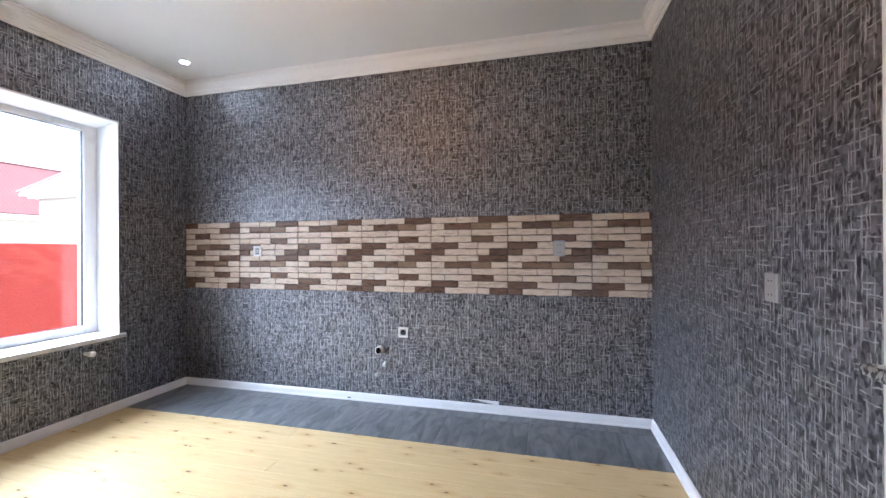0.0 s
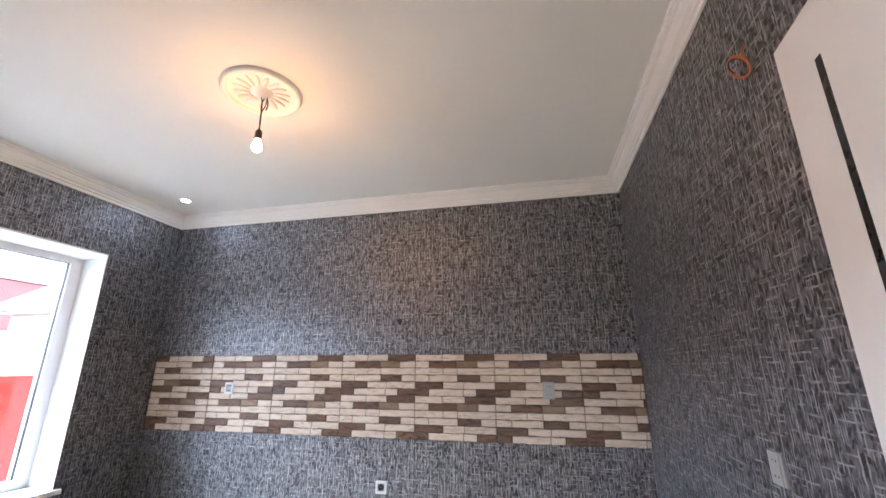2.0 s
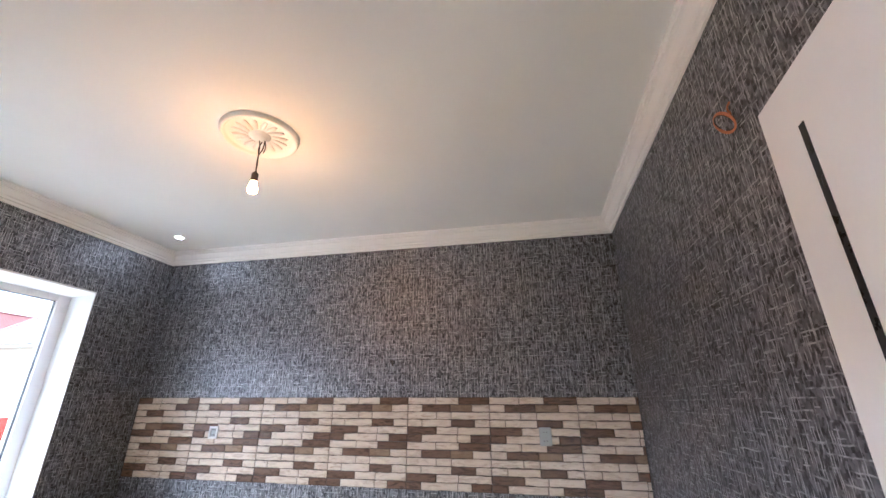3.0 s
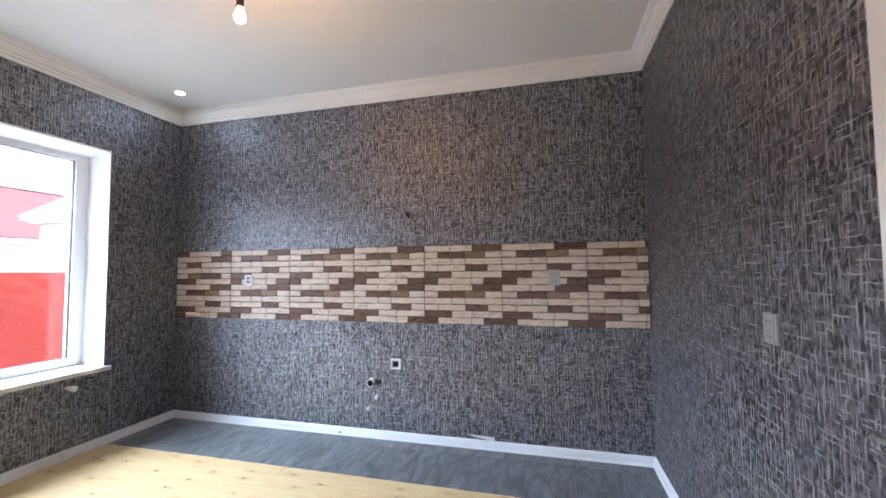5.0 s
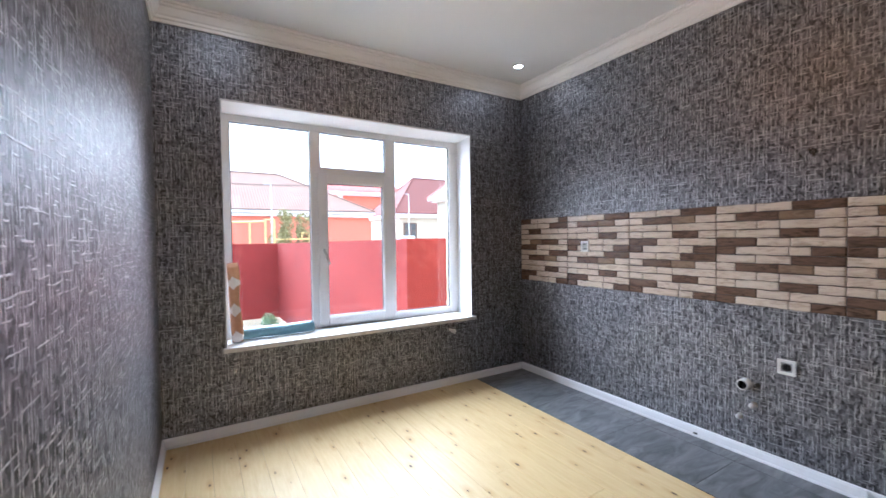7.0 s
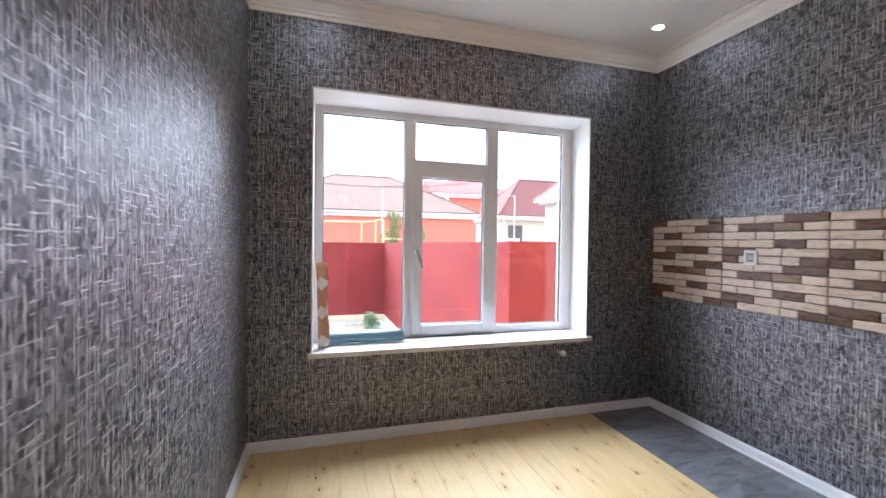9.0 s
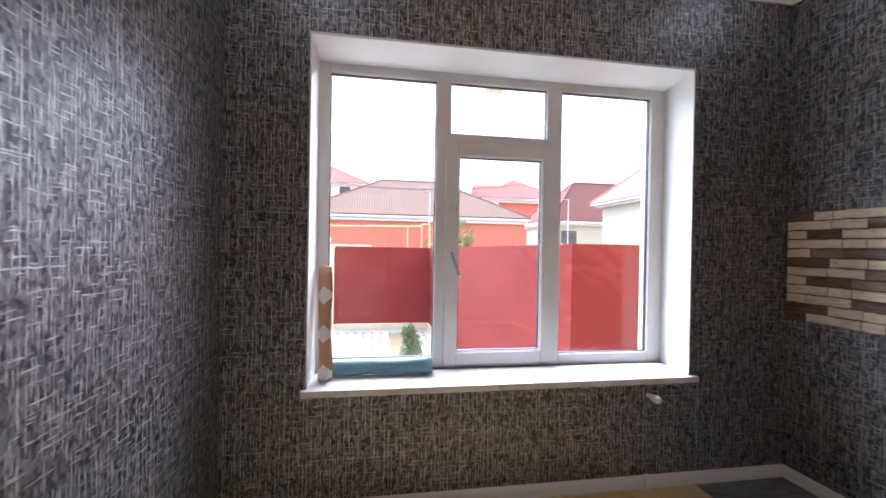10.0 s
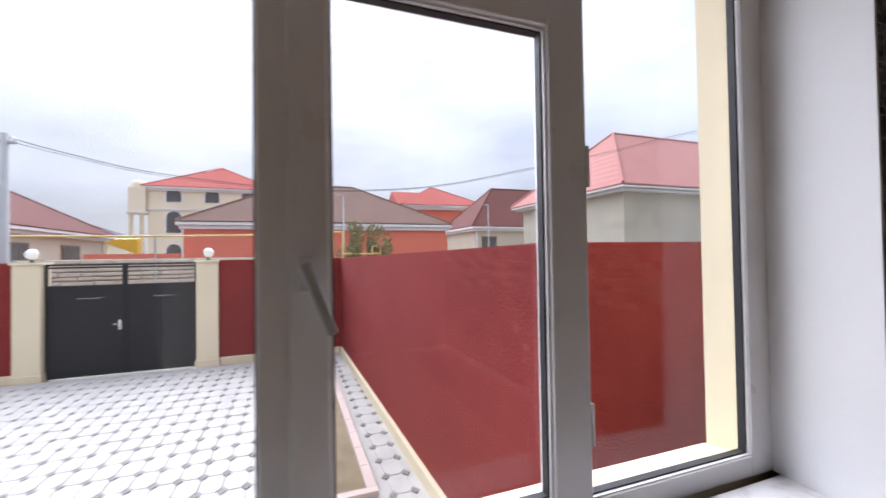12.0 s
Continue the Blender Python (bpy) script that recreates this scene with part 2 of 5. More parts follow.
def rolled_paper():
    """Wrapping of large tan and white hexagon patches."""
    m = Nodes("hexagon_paper", 0.4)
    v = m.coord((1, 1, 1))
    tc = m.n.new("ShaderNodeTexCoord")
    sp = m.n.new("ShaderNodeSeparateXYZ")
    m.link(tc.outputs["UV"], sp.inputs["Vector"])
    tri = m.math('PINGPONG', m.math('MULTIPLY', sp.outputs["X"], 4.0), 0.5)
    mid = m.math('ABSOLUTE', m.math('SUBTRACT', m.math('FRACT', m.math('ADD', m.math('MULTIPLY', sp.outputs["Y"], 2.9), 0.85), 1.0), 0.5), 0.0)
    band = m.math('ADD', mid, m.math('MULTIPLY', tri, 0.36))
    f = m.ramp(band, (0.425, 1.0), (0.435, 0.0))
    tone = m.noise(v, 40, 3)
    tan = m.mix(tone, (0.40, 0.19, 0.085), (0.52, 0.28, 0.14))
    m.color(m.mix(f, (0.70, 0.64, 0.58), tan))
    m.bump(tone, 0.1, 0.001)
    return m.mat


def roof_mat(name, c1, c2, ribs):
    m = Nodes(name, 0.9, 0.0, 0.15)
    v = m.coord((1, 1, 1))
    wv = m.n.new("ShaderNodeTexWave")
    wv.inputs["Scale"].default_value = ribs
    wv.inputs["Distortion"].default_value = 0.3
    wv.bands_direction = 'Y'
    m.link(v, wv.inputs["Vector"])
    a = m.noise(v, 0.8, 6)
    c = m.mix(a, c1, c2)
    m.color(c)
    m.bump(wv.outputs["Fac"], 0.4, 0.03)
    return m.mat


M_PAPER, M_PINE, M_SLATE, M_MARBLE, M_RED, M_GLASS = wallpaper(), pine(), slate_tile(), marble(), stucco(), glass()
M_CREAM_B = brick_glaze("cream_brick", (0.47, 0.365, 0.28), (0.74, 0.65, 0.55), (0.64, 0.525, 0.42))
M_DARK_B = brick_glaze("dark_brick", (0.055, 0.032, 0.022), (0.20, 0.122, 0.082), (0.13, 0.092, 0.072))
M_TAN_B = brick_glaze("tan_brick", (0.19, 0.125, 0.08), (0.30, 0.21, 0.14), (0.24, 0.17, 0.12))
M_GROUT = mottled("tile_joint", (0.06, 0.042, 0.032), (0.11, 0.08, 0.062), 20, 0.5)
M_CEIL = mottled("ceiling_paint", (0.80, 0.80, 0.79), (0.84, 0.84, 0.83), 1.5, 0.85, bump=0.05)
M_CORNICE = mottled("cornice_paint", (0.84, 0.825, 0.81), (0.88, 0.865, 0.85), 4, 0.6, bump=0.05)
M_REVEAL = mottled("reveal_plaster", (0.78, 0.78, 0.78), (0.83, 0.83, 0.83), 5, 0.6, bump=0.08)
M_PVC = mottled("white_pvc", (0.72, 0.71, 0.71), (0.77, 0.76, 0.76), 3, 0.32, bump=0.02)
M_SKIRT = mottled("skirting_plastic", (0.74, 0.74, 0.76), (0.8, 0.8, 0.82), 3, 0.35, bump=0.03)
M_GASKET = mottled("gasket_rubber", (0.012, 0.012, 0.014), (0.02, 0.02, 0.022), 30, 0.6)
M_DOOR = mottled("door_lacquer", (0.83, 0.81, 0.80), (0.86, 0.84, 0.83), 6, 0.5, bump=0.02)
M_BLACK = mottled("black_inlay", (0.008, 0.008, 0.009), (0.015, 0.015, 0.016), 30, 0.3)
M_CHROME = mottled("brushed_steel", (0.55, 0.54, 0.52), (0.65, 0.64, 0.62), 60, 0.28, 1.0, 0.05)
M_WHITE = mottled("white_plastic", (0.70, 0.70, 0.69), (0.78, 0.78, 0.77), 20, 0.4, bump=0.03)
M_GREYPL = mottled("grey_plastic", (0.36, 0.37, 0.38), (0.42, 0.43, 0.44), 20, 0.35, bump=0.03)
M_COPPER = mottled("orange_wire", (0.45, 0.13, 0.05), (0.60, 0.22, 0.09), 60, 0.4)
M_WIRE = mottled("dark_wire", (0.035, 0.025, 0.02), (0.07, 0.05, 0.04), 60, 0.5)
M_HEX, M_TEAL = rolled_paper(), mottled("teal_vinyl", (0.09, 0.19, 0.23), (0.15, 0.27, 0.31), 14, 0.35, bump=0.1, fine=60)
M_PLASTER = mottled("cream_render", (0.66, 0.57, 0.39), (0.74, 0.65, 0.46), 2.5, 0.8, bump=0.4, fine=60, dist=0.003)
M_HALL = mottled("hall_paint", (0.76, 0.75, 0.73), (0.81, 0.80, 0.78), 2, 0.7)
M_CONC = mottled("concrete", (0.30, 0.29, 0.27), (0.42, 0.40, 0.37), 3, 0.85, bump=0.4, fine=50)
M_PAVE_L = mottled("pale_paver", (0.34, 0.325, 0.30), (0.50, 0.48, 0.45), 3, 0.85, bump=0.4, fine=60, dist=0.003, rand=True)
M_PAVE_D = mottled("dark_paver", (0.13, 0.126, 0.12), (0.24, 0.23, 0.215), 3, 0.8, bump=0.4, fine=60, dist=0.003, rand=True)
M_SOIL = mottled("garden_soil", (0.16, 0.12, 0.07), (0.30, 0.24, 0.15), 5, 0.95, bump=0.8, fine=40, dist=0.02)
M_KERB = mottled("pink_kerb", (0.48, 0.38, 0.34), (0.58, 0.47, 0.42), 4, 0.8, bump=0.3)
M_STONE = mottled("plinth_stone", (0.62, 0.53, 0.36), (0.70, 0.60, 0.42), 6, 0.8, bump=0.6, fine=30, dist=0.006)
M_RUBBLE = mottled("rubble_stone", (0.46, 0.39, 0.30), (0.70, 0.62, 0.50), 5, 0.9, bump=0.6, fine=25, dist=0.01, rand=True)
M_GATE = mottled("gate_paint", (0.022, 0.021, 0.021), (0.036, 0.035, 0.035), 3, 0.65, bump=0.1, spec=0.25)
M_GLOBE = mottled("opal_globe", (0.78, 0.78, 0.76), (0.84, 0.84, 0.82), 9, 0.25)
M_ASPHALT = mottled("street_ground", (0.16, 0.15, 0.13), (0.26, 0.24, 0.21), 0.6, 0.95, bump=0.5, fine=12, dist=0.02)
M_LEAF = mottled("leaf_green", (0.06, 0.11, 0.04), (0.15, 0.21, 0.085), 9, 0.6, fine=60)
M_LEAF2 = mottled("leaf_pale", (0.15, 0.16, 0.055), (0.30, 0.26, 0.11), 9, 0.6, fine=60)
M_BARK = mottled("bark", (0.10, 0.07, 0.045), (0.18, 0.13, 0.09), 20, 0.9, bump=0.6, fine=60, dist=0.01)
M_ORANGE = mottled("orange_facade", (0.62, 0.165, 0.105), (0.68, 0.20, 0.13), 0.7, 0.85, bump=0.2)
M_BEIGE = mottled("beige_facade", (0.47, 0.42, 0.325), (0.55, 0.50, 0.39), 0.7, 0.85, bump=0.2)
M_CREAMF = mottled("cream_facade", (0.72, 0.64, 0.48), (0.78, 0.71, 0.55), 0.7, 0.85, bump=0.2)
M_GREYF = mottled("raw_cement_facade", (0.36, 0.335, 0.265), (0.50, 0.465, 0.375), 0.9, 0.9, bump=0.4, fine=20)
M_TRIMW = mottled("white_fascia", (0.66, 0.65, 0.64), (0.73, 0.72, 0.71), 2, 0.5)
M_ROOF_BR = roof_mat("brown_shingle", (0.135, 0.082, 0.064), (0.20, 0.128, 0.10), 2.2)
M_ROOF_MA = roof_mat("maroon_sheet", (0.125, 0.052, 0.045), (0.175, 0.075, 0.064), 1.6)
M_ROOF_RD = roof_mat("red_sheet", (0.35, 0.088, 0.072), (0.42, 0.12, 0.10), 1.6)
M_ROOF_PK = roof_mat("pink_red_sheet", (0.36, 0.165, 0.145), (0.42, 0.205, 0.18), 1.2)
M_ROOF_GR = roof_mat("grey_sheet", (0.10, 0.105, 0.12), (0.14, 0.145, 0.16), 1.2)
M_PANE_D = mottled("dark_pane", (0.06, 0.065, 0.07), (0.12, 0.125, 0.13), 2, 0.12)
M_FRAME_D = mottled("brown_frame", (0.10, 0.06, 0.04), (0.15, 0.09, 0.06), 9, 0.5)
M_YELLOW = mottled("yellow_pipe", (0.62, 0.46, 0.16), (0.70, 0.54, 0.22), 4, 0.45)
M_AWNING = mottled("yellow_awning", (0.62, 0.38, 0.03), (0.70, 0.44, 0.05), 4, 0.6)
M_POLE = mottled("pole_concrete", (0.33, 0.33, 0.33), (0.42, 0.42, 0.42), 4, 0.8)
M_SPOT = glowing("spot_glow", (1.0, 0.98, 0.95), SPOT_GLOW)
M_BULB = glowing("bulb_glow", (1.0, 0.45, 0.14), BULB_GLOW)


# ---- mesh helpers ----
def link_mesh(name, bm, material, parent=None, label="", smooth=False):
    me = bpy.data.meshes.new(name)
    bmesh.ops.recalc_face_normals(bm, faces=bm.faces)
    if smooth:
        for f in bm.faces:
            f.smooth = True
    bm.to_mesh(me)
    bm.free()
    me.materials.append(material)
    ob = new(name, me)
    if parent:
        ob.parent = parent
    if label:
        ob["label"] = label
    return ob


def part(name, bm, material, parent, label="", smooth=False):
    return link_mesh(name, bm, material, parent, label, smooth)


def thing(name, label, category, at=(0, 0, 0), group="", kind=""):
    ob = new(name)
    ob.empty_display_size = 0.05
    ob.location = at
    return tagged(ob, label, category, group, kind)


def structure(name, bm, material, label, category, smooth=False):
    return tagged(link_mesh(name, bm, material, smooth=smooth), label, category, kind="structure")


def box(bm, x0, x1, y0, y1, z0, z1, bevel=0.0, seg=2):
    vs = [bm.verts.new((x, y, z)) for x in (x0, x1) for y in (y0, y1) for z in (z0, z1)]
    fs = [bm.faces.new([vs[i] for i in q]) for q in ((0, 1, 3, 2), (4, 6, 7, 5), (0, 4, 5, 1), (2, 3, 7, 6), (0, 2, 6, 4), (1, 5, 7, 3))]
    if bevel:
        edges = {e for f in fs for e in f.edges}
        bmesh.ops.bevel(bm, geom=list(edges), offset=bevel, segments=seg, affect='EDGES', profile=0.6)
    return bm


def boxed(x0, x1, y0, y1, z0, z1, bevel=0.0, seg=2):
    return box(bmesh.new(), x0, x1, y0, y1, z0, z1, bevel, seg)


def lathe(profile, seg=32, m=None):
    """A turned shape round z from (radius, z) pairs."""
    bm = bmesh.new()
    rings = []
    for r, z in profile:
        if r < 1e-6:
            rings.append([bm.verts.new((0, 0, z))])
        else:
            rings.append([bm.verts.new((r * math.cos(2 * math.pi * i / seg), r * math.sin(2 * math.pi * i / seg), z)) for i in range(seg)])
    for a, b in zip(rings, rings[1:]):
        for i in range(seg):
            j = (i + 1) % seg
            q = [a[i % len(a)], a[j % len(a)], b[j % len(b)], b[i % len(b)]]
            u = []
            for vv in q:
                if vv not in u:
                    u.append(vv)
            if len(u) > 2:
                bm.faces.new(u)
    if m is not None:
        bm.transform(m)
    return bm


def tube(name, pts, radius, material, parent=None, label="", res=6):
    """A round bar or wire along points."""
    cu = bpy.data.curves.new(name, 'CURVE')
    cu.dimensions, cu.bevel_depth, cu.bevel_resolution, cu.use_fill_caps = '3D', radius, 3, True
    s = cu.splines.new('BEZIER')
    s.bezier_points.add(len(pts) - 1)
    for b, p in zip(s.bezier_points, pts):
        b.co, b.handle_left_type, b.handle_right_type = p, 'AUTO', 'AUTO'
    s.resolution_u = res
    cu.materials.append(material)
    tmp = bpy.data.objects.new(name, cu)
    me = bpy.data.meshes.new_from_object(tmp)
    bpy.data.objects.remove(tmp)
    ob = new(name, me)
    if parent:
        ob.parent = parent
    if label:
        ob["label"] = label
    return ob


# ---- the room ----
XW, XE, YS, YN, ZC = -2.75, 1.255, 0.667, 3.69, 2.815
XO = -3.22          # outer face of the window wall
XF = -3.03          # middle of the window frame
DX0, DX1, DTOP = 0.20, 1.062, 2.10
YD = 0.63           # hinge line of the door
GZ = -1.15          # yard level

structure("wall_north", boxed(XO, XE + 0.2, YN, YN + 0.2, -1.2, ZC + 0.1), M_PAPER, "dark grey woven-look wallpapered wall", "wall")
structure("wall_east", boxed(XE, XE + 0.2, -1.7, YN, -0.2, ZC + 0.1), M_PAPER, "dark grey woven-look wallpapered wall", "wall")

WY0, WY1, WZ0, WZ1 = 1.038, 3.071, 0.567, 2.280
WYB = 3.106         # the opening widens a little to the back on this side
bm = bmesh.new()
box(bm, -2.99, XW, YS, WY0, -0.2, ZC + 0.1)
box(bm, -2.99, XW, WY1, YN, -0.2, ZC + 0.1)
for vert in bm.verts:
    if vert.co.x < -2.9 and abs(vert.co.y - WY1) < 1e-4:
        vert.co.y = WYB
box(bm, -2.99, XW, WY0, WY1, -0.2, WZ0)
box(bm, -2.99, XW, WY0, WY1, WZ1, ZC + 0.1)
structure("wall_west", bm, M_PAPER, "dark grey wallpapered wall round the window", "wall")
OY0, OY1, OZ0, OZ1 = 1.045, 3.089, 0.58, 2.268
bm = bmesh.new()
box(bm, XO, -3.0585, YS - 0.15, OY0, -1.2, ZC + 0.1)
box(bm, XO, -3.0585, OY1, YN, -1.2, ZC + 0.1)
box(bm, XO, -3.0585, OY0, OY1, -1.2, OZ0)
box(bm, XO, -3.0585, OY0, OY1, OZ1, ZC + 0.1)
structure("wall_outer", bm, M_PLASTER, "cream rendered outside wall of the house", "wall")

bm = bmesh.new()
box(bm, -2.99, DX0, YS - 0.15, YS, -0.2, ZC + 0.1)
box(bm, DX1 + 0.045, XE, YS - 0.15, YS, -0.2, ZC + 0.1)
box(bm, DX0, DX1 + 0.045, YS - 0.15, YS, DTOP, ZC + 0.1)
structure("wall_south", bm, M_PAPER, "dark grey wallpapered wall with the doorway", "wall")

# unseen block north of the room, added to keep skylight off the boundary wall
structure("wall_wing", boxed(XO, XE, YN + 0.201, 9.0, -1.2, ZC + 0.5), M_PLASTER, "unseen cream rendered block, added to shade the side passage", "wall")
structure("ceiling", boxed(XO, XE + 0.2, -1.9, YN + 0.2, ZC, ZC + 0.08), M_CEIL, "plain matt white painted ceiling", "ceiling")
bm = bmesh.new()
# unseen opening in the hall, added to let more daylight into the room
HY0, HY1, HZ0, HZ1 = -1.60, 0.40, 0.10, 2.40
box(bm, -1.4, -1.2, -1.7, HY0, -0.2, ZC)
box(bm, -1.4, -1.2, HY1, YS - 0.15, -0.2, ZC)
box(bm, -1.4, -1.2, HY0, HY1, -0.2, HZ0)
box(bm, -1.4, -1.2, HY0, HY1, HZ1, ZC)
box(bm, -1.4, XE, -1.9, -1.7, -0.2, ZC)
structure("wall_hall", bm, M_HALL, "unseen painted hallway walls with an added daylight opening", "wall")
structure("floor_hall", boxed(-1.2, XE, -1.7, YS, -0.2, -0.004), M_PINE, "pale pine hallway floor", "floor")


def cornice():
    """Moulded plaster cornice with mitred corners, one run along each wall."""
    prof = [(0.0, 0.0), (0.012, 0.0), (0.013, 0.020), (0.025, 0.024), (0.026, 0.038), (0.036, 0.046), (0.050, 0.070),
            (0.054, 0.084), (0.066, 0.088), (0.067, 0.101), (0.078, 0.104), (0.079, 0.118), (0.0, 0.118)]
    z0 = ZC - 0.119
    corners = [((XW, YS), (1, 1)), ((XE, YS), (-1, 1)), ((XE, YN), (-1, -1)), ((XW, YN), (1, -1))]
    names = ("cornice_south", "cornice_east", "cornice_north", "cornice_west")
    for i in range(4):
        bm = bmesh.new()
        rows = []
        for (cx, cy), (sx, sy) in (corners[i], corners[(i + 1) % 4]):
            rows.append([bm.verts.new((cx + sx * p, cy + sy * p, z0 + q)) for p, q in prof])
        for k in range(len(prof) - 1):
            bm.faces.new((rows[0][k], rows[0][k + 1], rows[1][k + 1], rows[1][k]))
        structure(names[i], bm, M_CORNICE, "white moulded plaster ceiling cornice", "cornice")


cornice()


def skirting():
    prof = [(0.0, 0.0), (0.022, 0.0), (0.022, 0.010), (0.017, 0.016), (0.015, 0.050), (0.010, 0.060), (0.004, 0.064), (0.0, 0.064)]
    runs = [("baseboard_north", (XW, YN), (XE, YN), (1, -1), (-1, -1)), ("baseboard_west", (XW, YS), (XW, YN), (1, 1), (1, -1)),
            ("baseboard_east", (XE, YS), (XE, YN), (-1, 1), (-1, -1)), ("baseboard_south", (XW, YS), (DX0, YS), (1, 1), (0, 1))]
    for name, a, b, sa, sb in runs:
        bm = bmesh.new()
        rows = [[bm.verts.new((p[0] + s[0] * u, p[1] + s[1] * u, v)) for u, v in prof] for p, s in ((a, sa), (b, sb))]
        for k in range(len(prof) - 1):
            bm.faces.new((rows[0][k], rows[0][k + 1], rows[1][k + 1], rows[1][k]))
        base = structure(name, bm, M_SKIRT, "white plastic skirting board", "skirting board")
        if name == "baseboard_west":
            part("joint_cover", boxed(XW, XW + 0.026, 2.80, 2.835, 0.0, 0.069, 0.003), M_SKIRT, base, "white skirting joint cover")
        if name == "baseboard_north":
            part("joint_cover", boxed(-0.262, -0.256, YN - 0.0235, YN, 0.0, 0.065, 0.001), M_SKIRT, base)
            part("nail_head", boxed(-1.07, -1.045, YN - 0.024, YN - 0.014, 0.018, 0.026, 0.002), M_GASKET, base, "dark scuff on the skirting")


skirting()

# ---- window ----
win = thing("window_1", "white plastic three-bay window with a tilting middle sash", "window", (XF, 2.05, 0.6), kind="structure")


def wpart(name, x0, x1, y0, y1, z0, z1, mat, label="", bevel=0.004, parent=None):
    ob = part(name, boxed(x0 - XF, x1 - XF, y0 - 2.05, y1 - 2.05, z0 - 0.6, z1 - 0.6, bevel), mat, parent or win, label)
    return ob


FX0, FX1 = -3.058, -3.015
wpart("frame_side", FX0, FX1, 1.026, 1.100, 0.598, 2.270, M_PVC)
wpart("frame_side", FX0, FX1, 3.005, 3.104, 0.598, 2.270, M_PVC)
wpart("frame_head", FX0, FX1, 1.1005, 3.0045, 2.211, 2.270, M_PVC)
wpart("frame_bottom", FX0, FX1, 1.1005, 1.6815, 0.598, 0.656, M_PVC)
wpart("frame_bottom", FX0, FX1, 2.4265, 3.0045, 0.598, 0.656, M_PVC)
wpart("frame_bottom", FX0, FX1, 1.760, 2.336, 0.598, 0.656, M_PVC)
wpart("mullion", FX0, FX1, 1.682, 1.7595, 0.598, 2.2105, M_PVC)
wpart("mullion", FX0, FX1, 2.3365, 2.426, 0.598, 2.2105, M_PVC)
wpart("transom", FX0, FX1, 1.760, 2.336, 1.83, 1.917, M_PVC)


def bead(y0, y1, z0, z1, x_in, parent, w=0.011):
    """A rubber line and a rounded glazing bead round one pane."""
    def ring(a, b, xa, xb, mat, name):
        bm = bmesh.new()
        for q in ((y0 - b, y1 + b, z0 - b, z0 - a), (y0 - b, y1 + b, z1 + a, z1 + b), (y0 - b, y0 - a, z0 - a, z1 + a), (y1 + a, y1 + b, z0 - a, z1 + a)):
            box(bm, xa - XF, xb - XF, q[0] - 2.05, q[1] - 2.05, q[2] - 0.6, q[3] - 0.6)
        part(name, bm, mat, parent)
    ring(0.0, 0.004, x_in - 0.020, x_in + 0.002, M_GASKET, "gasket")
    ring(0.004, 0.004 + w, x_in - 0.018, x_in + 0.012, M_PVC, "glazing_bead")


def pane(y0, y1, z0, z1, x, parent):
    ob = part("pane", boxed(x - 0.004 - XF, x + 0.004 - XF, y0 - 2.05, y1 - 2.05, z0 - 0.6, z1 - 0.6), M_GLASS, parent)
    ob.visible_shadow = False


for y0, y1, z0, z1 in ((1.108, 1.676, 0.664, 2.203), (2.432, 2.999, 0.664, 2.203), (1.766, 2.330, 1.924, 2.203)):
    bead(y0, y1, z0, z1, FX1 - 0.018, win)
    pane(y0 - 0.004, y1 + 0.004, z0 - 0.004, z1 + 0.004, FX0 + 0.006, win)
SX1 = -2.995
SY0, SY1, SZ0, SZ1 = 1.735, 2.409, 0.616, 1.872
sash = wpart("sash", SX1 - 0.064, SX1, SY0, 1.808, SZ0, SZ1, M_PVC, "white sash of the middle bay", 0.005)
wpart("stile", SX1 - 0.064, SX1, 2.306, SY1, SZ0, SZ1, M_PVC, parent=sash, bevel=0.005)
wpart("rail", SX1 - 0.064, SX1, 1.8085, 2.3055, SZ0, 0.686, M_PVC, parent=sash, bevel=0.005)
wpart("rail", SX1 - 0.064, SX1, 1.8085, 2.3055, 1.794, SZ1, M_PVC, parent=sash, bevel=0.005)
bead(1.818, 2.296, 0.696, 1.784, SX1 - 0.022, sash, 0.009)
pane(1.812, 2.302, 0.690, 1.790, SX1 - 0.054, sash)
for hz in (0.80, 1.42):
    wpart("hinge", SX1 - 0.012, SX1 + 0.003, 2.4095, 2.417, hz, hz + 0.10, M_PVC, "white plastic hinge cover", 0.002, sash)
grip = wpart("handle_plate", SX1, SX1 + 0.010, 1.752, 1.782, 1.195, 1.262, M_WHITE, "white handle plate", 0.004, sash)
bm = boxed(-0.011, 0.011, -0.009, 0.009, -0.125, 0.012, 0.005)
bm.transform(Matrix.Translation((SX1 + 0.042 - XF, 1.767 - 2.05, 1.240 - 0.6)) @ Matrix.Rotation(radians(20), 4, 'X'))
# the lever's grey stands in for the shading that sets it off from the sash
part("handle", bm, M_GREYPL, sash, "lever handle turned aslant, its shading put into the grey")
bm = lathe([(0.010, 0), (0.010, 0.04)], 12, Matrix.Translation((SX1 - XF, 1.767 - 2.05, 1.240 - 0.6)) @ Matrix.Rotation(radians(90), 4, 'Y'))
part("handle_neck", bm, M_PVC, sash)

# reveals and sills
rev = thing("window_reveal", "white plastered reveal round the window", "reveal", (-2.87, 2.05, 0.6), kind="structure")


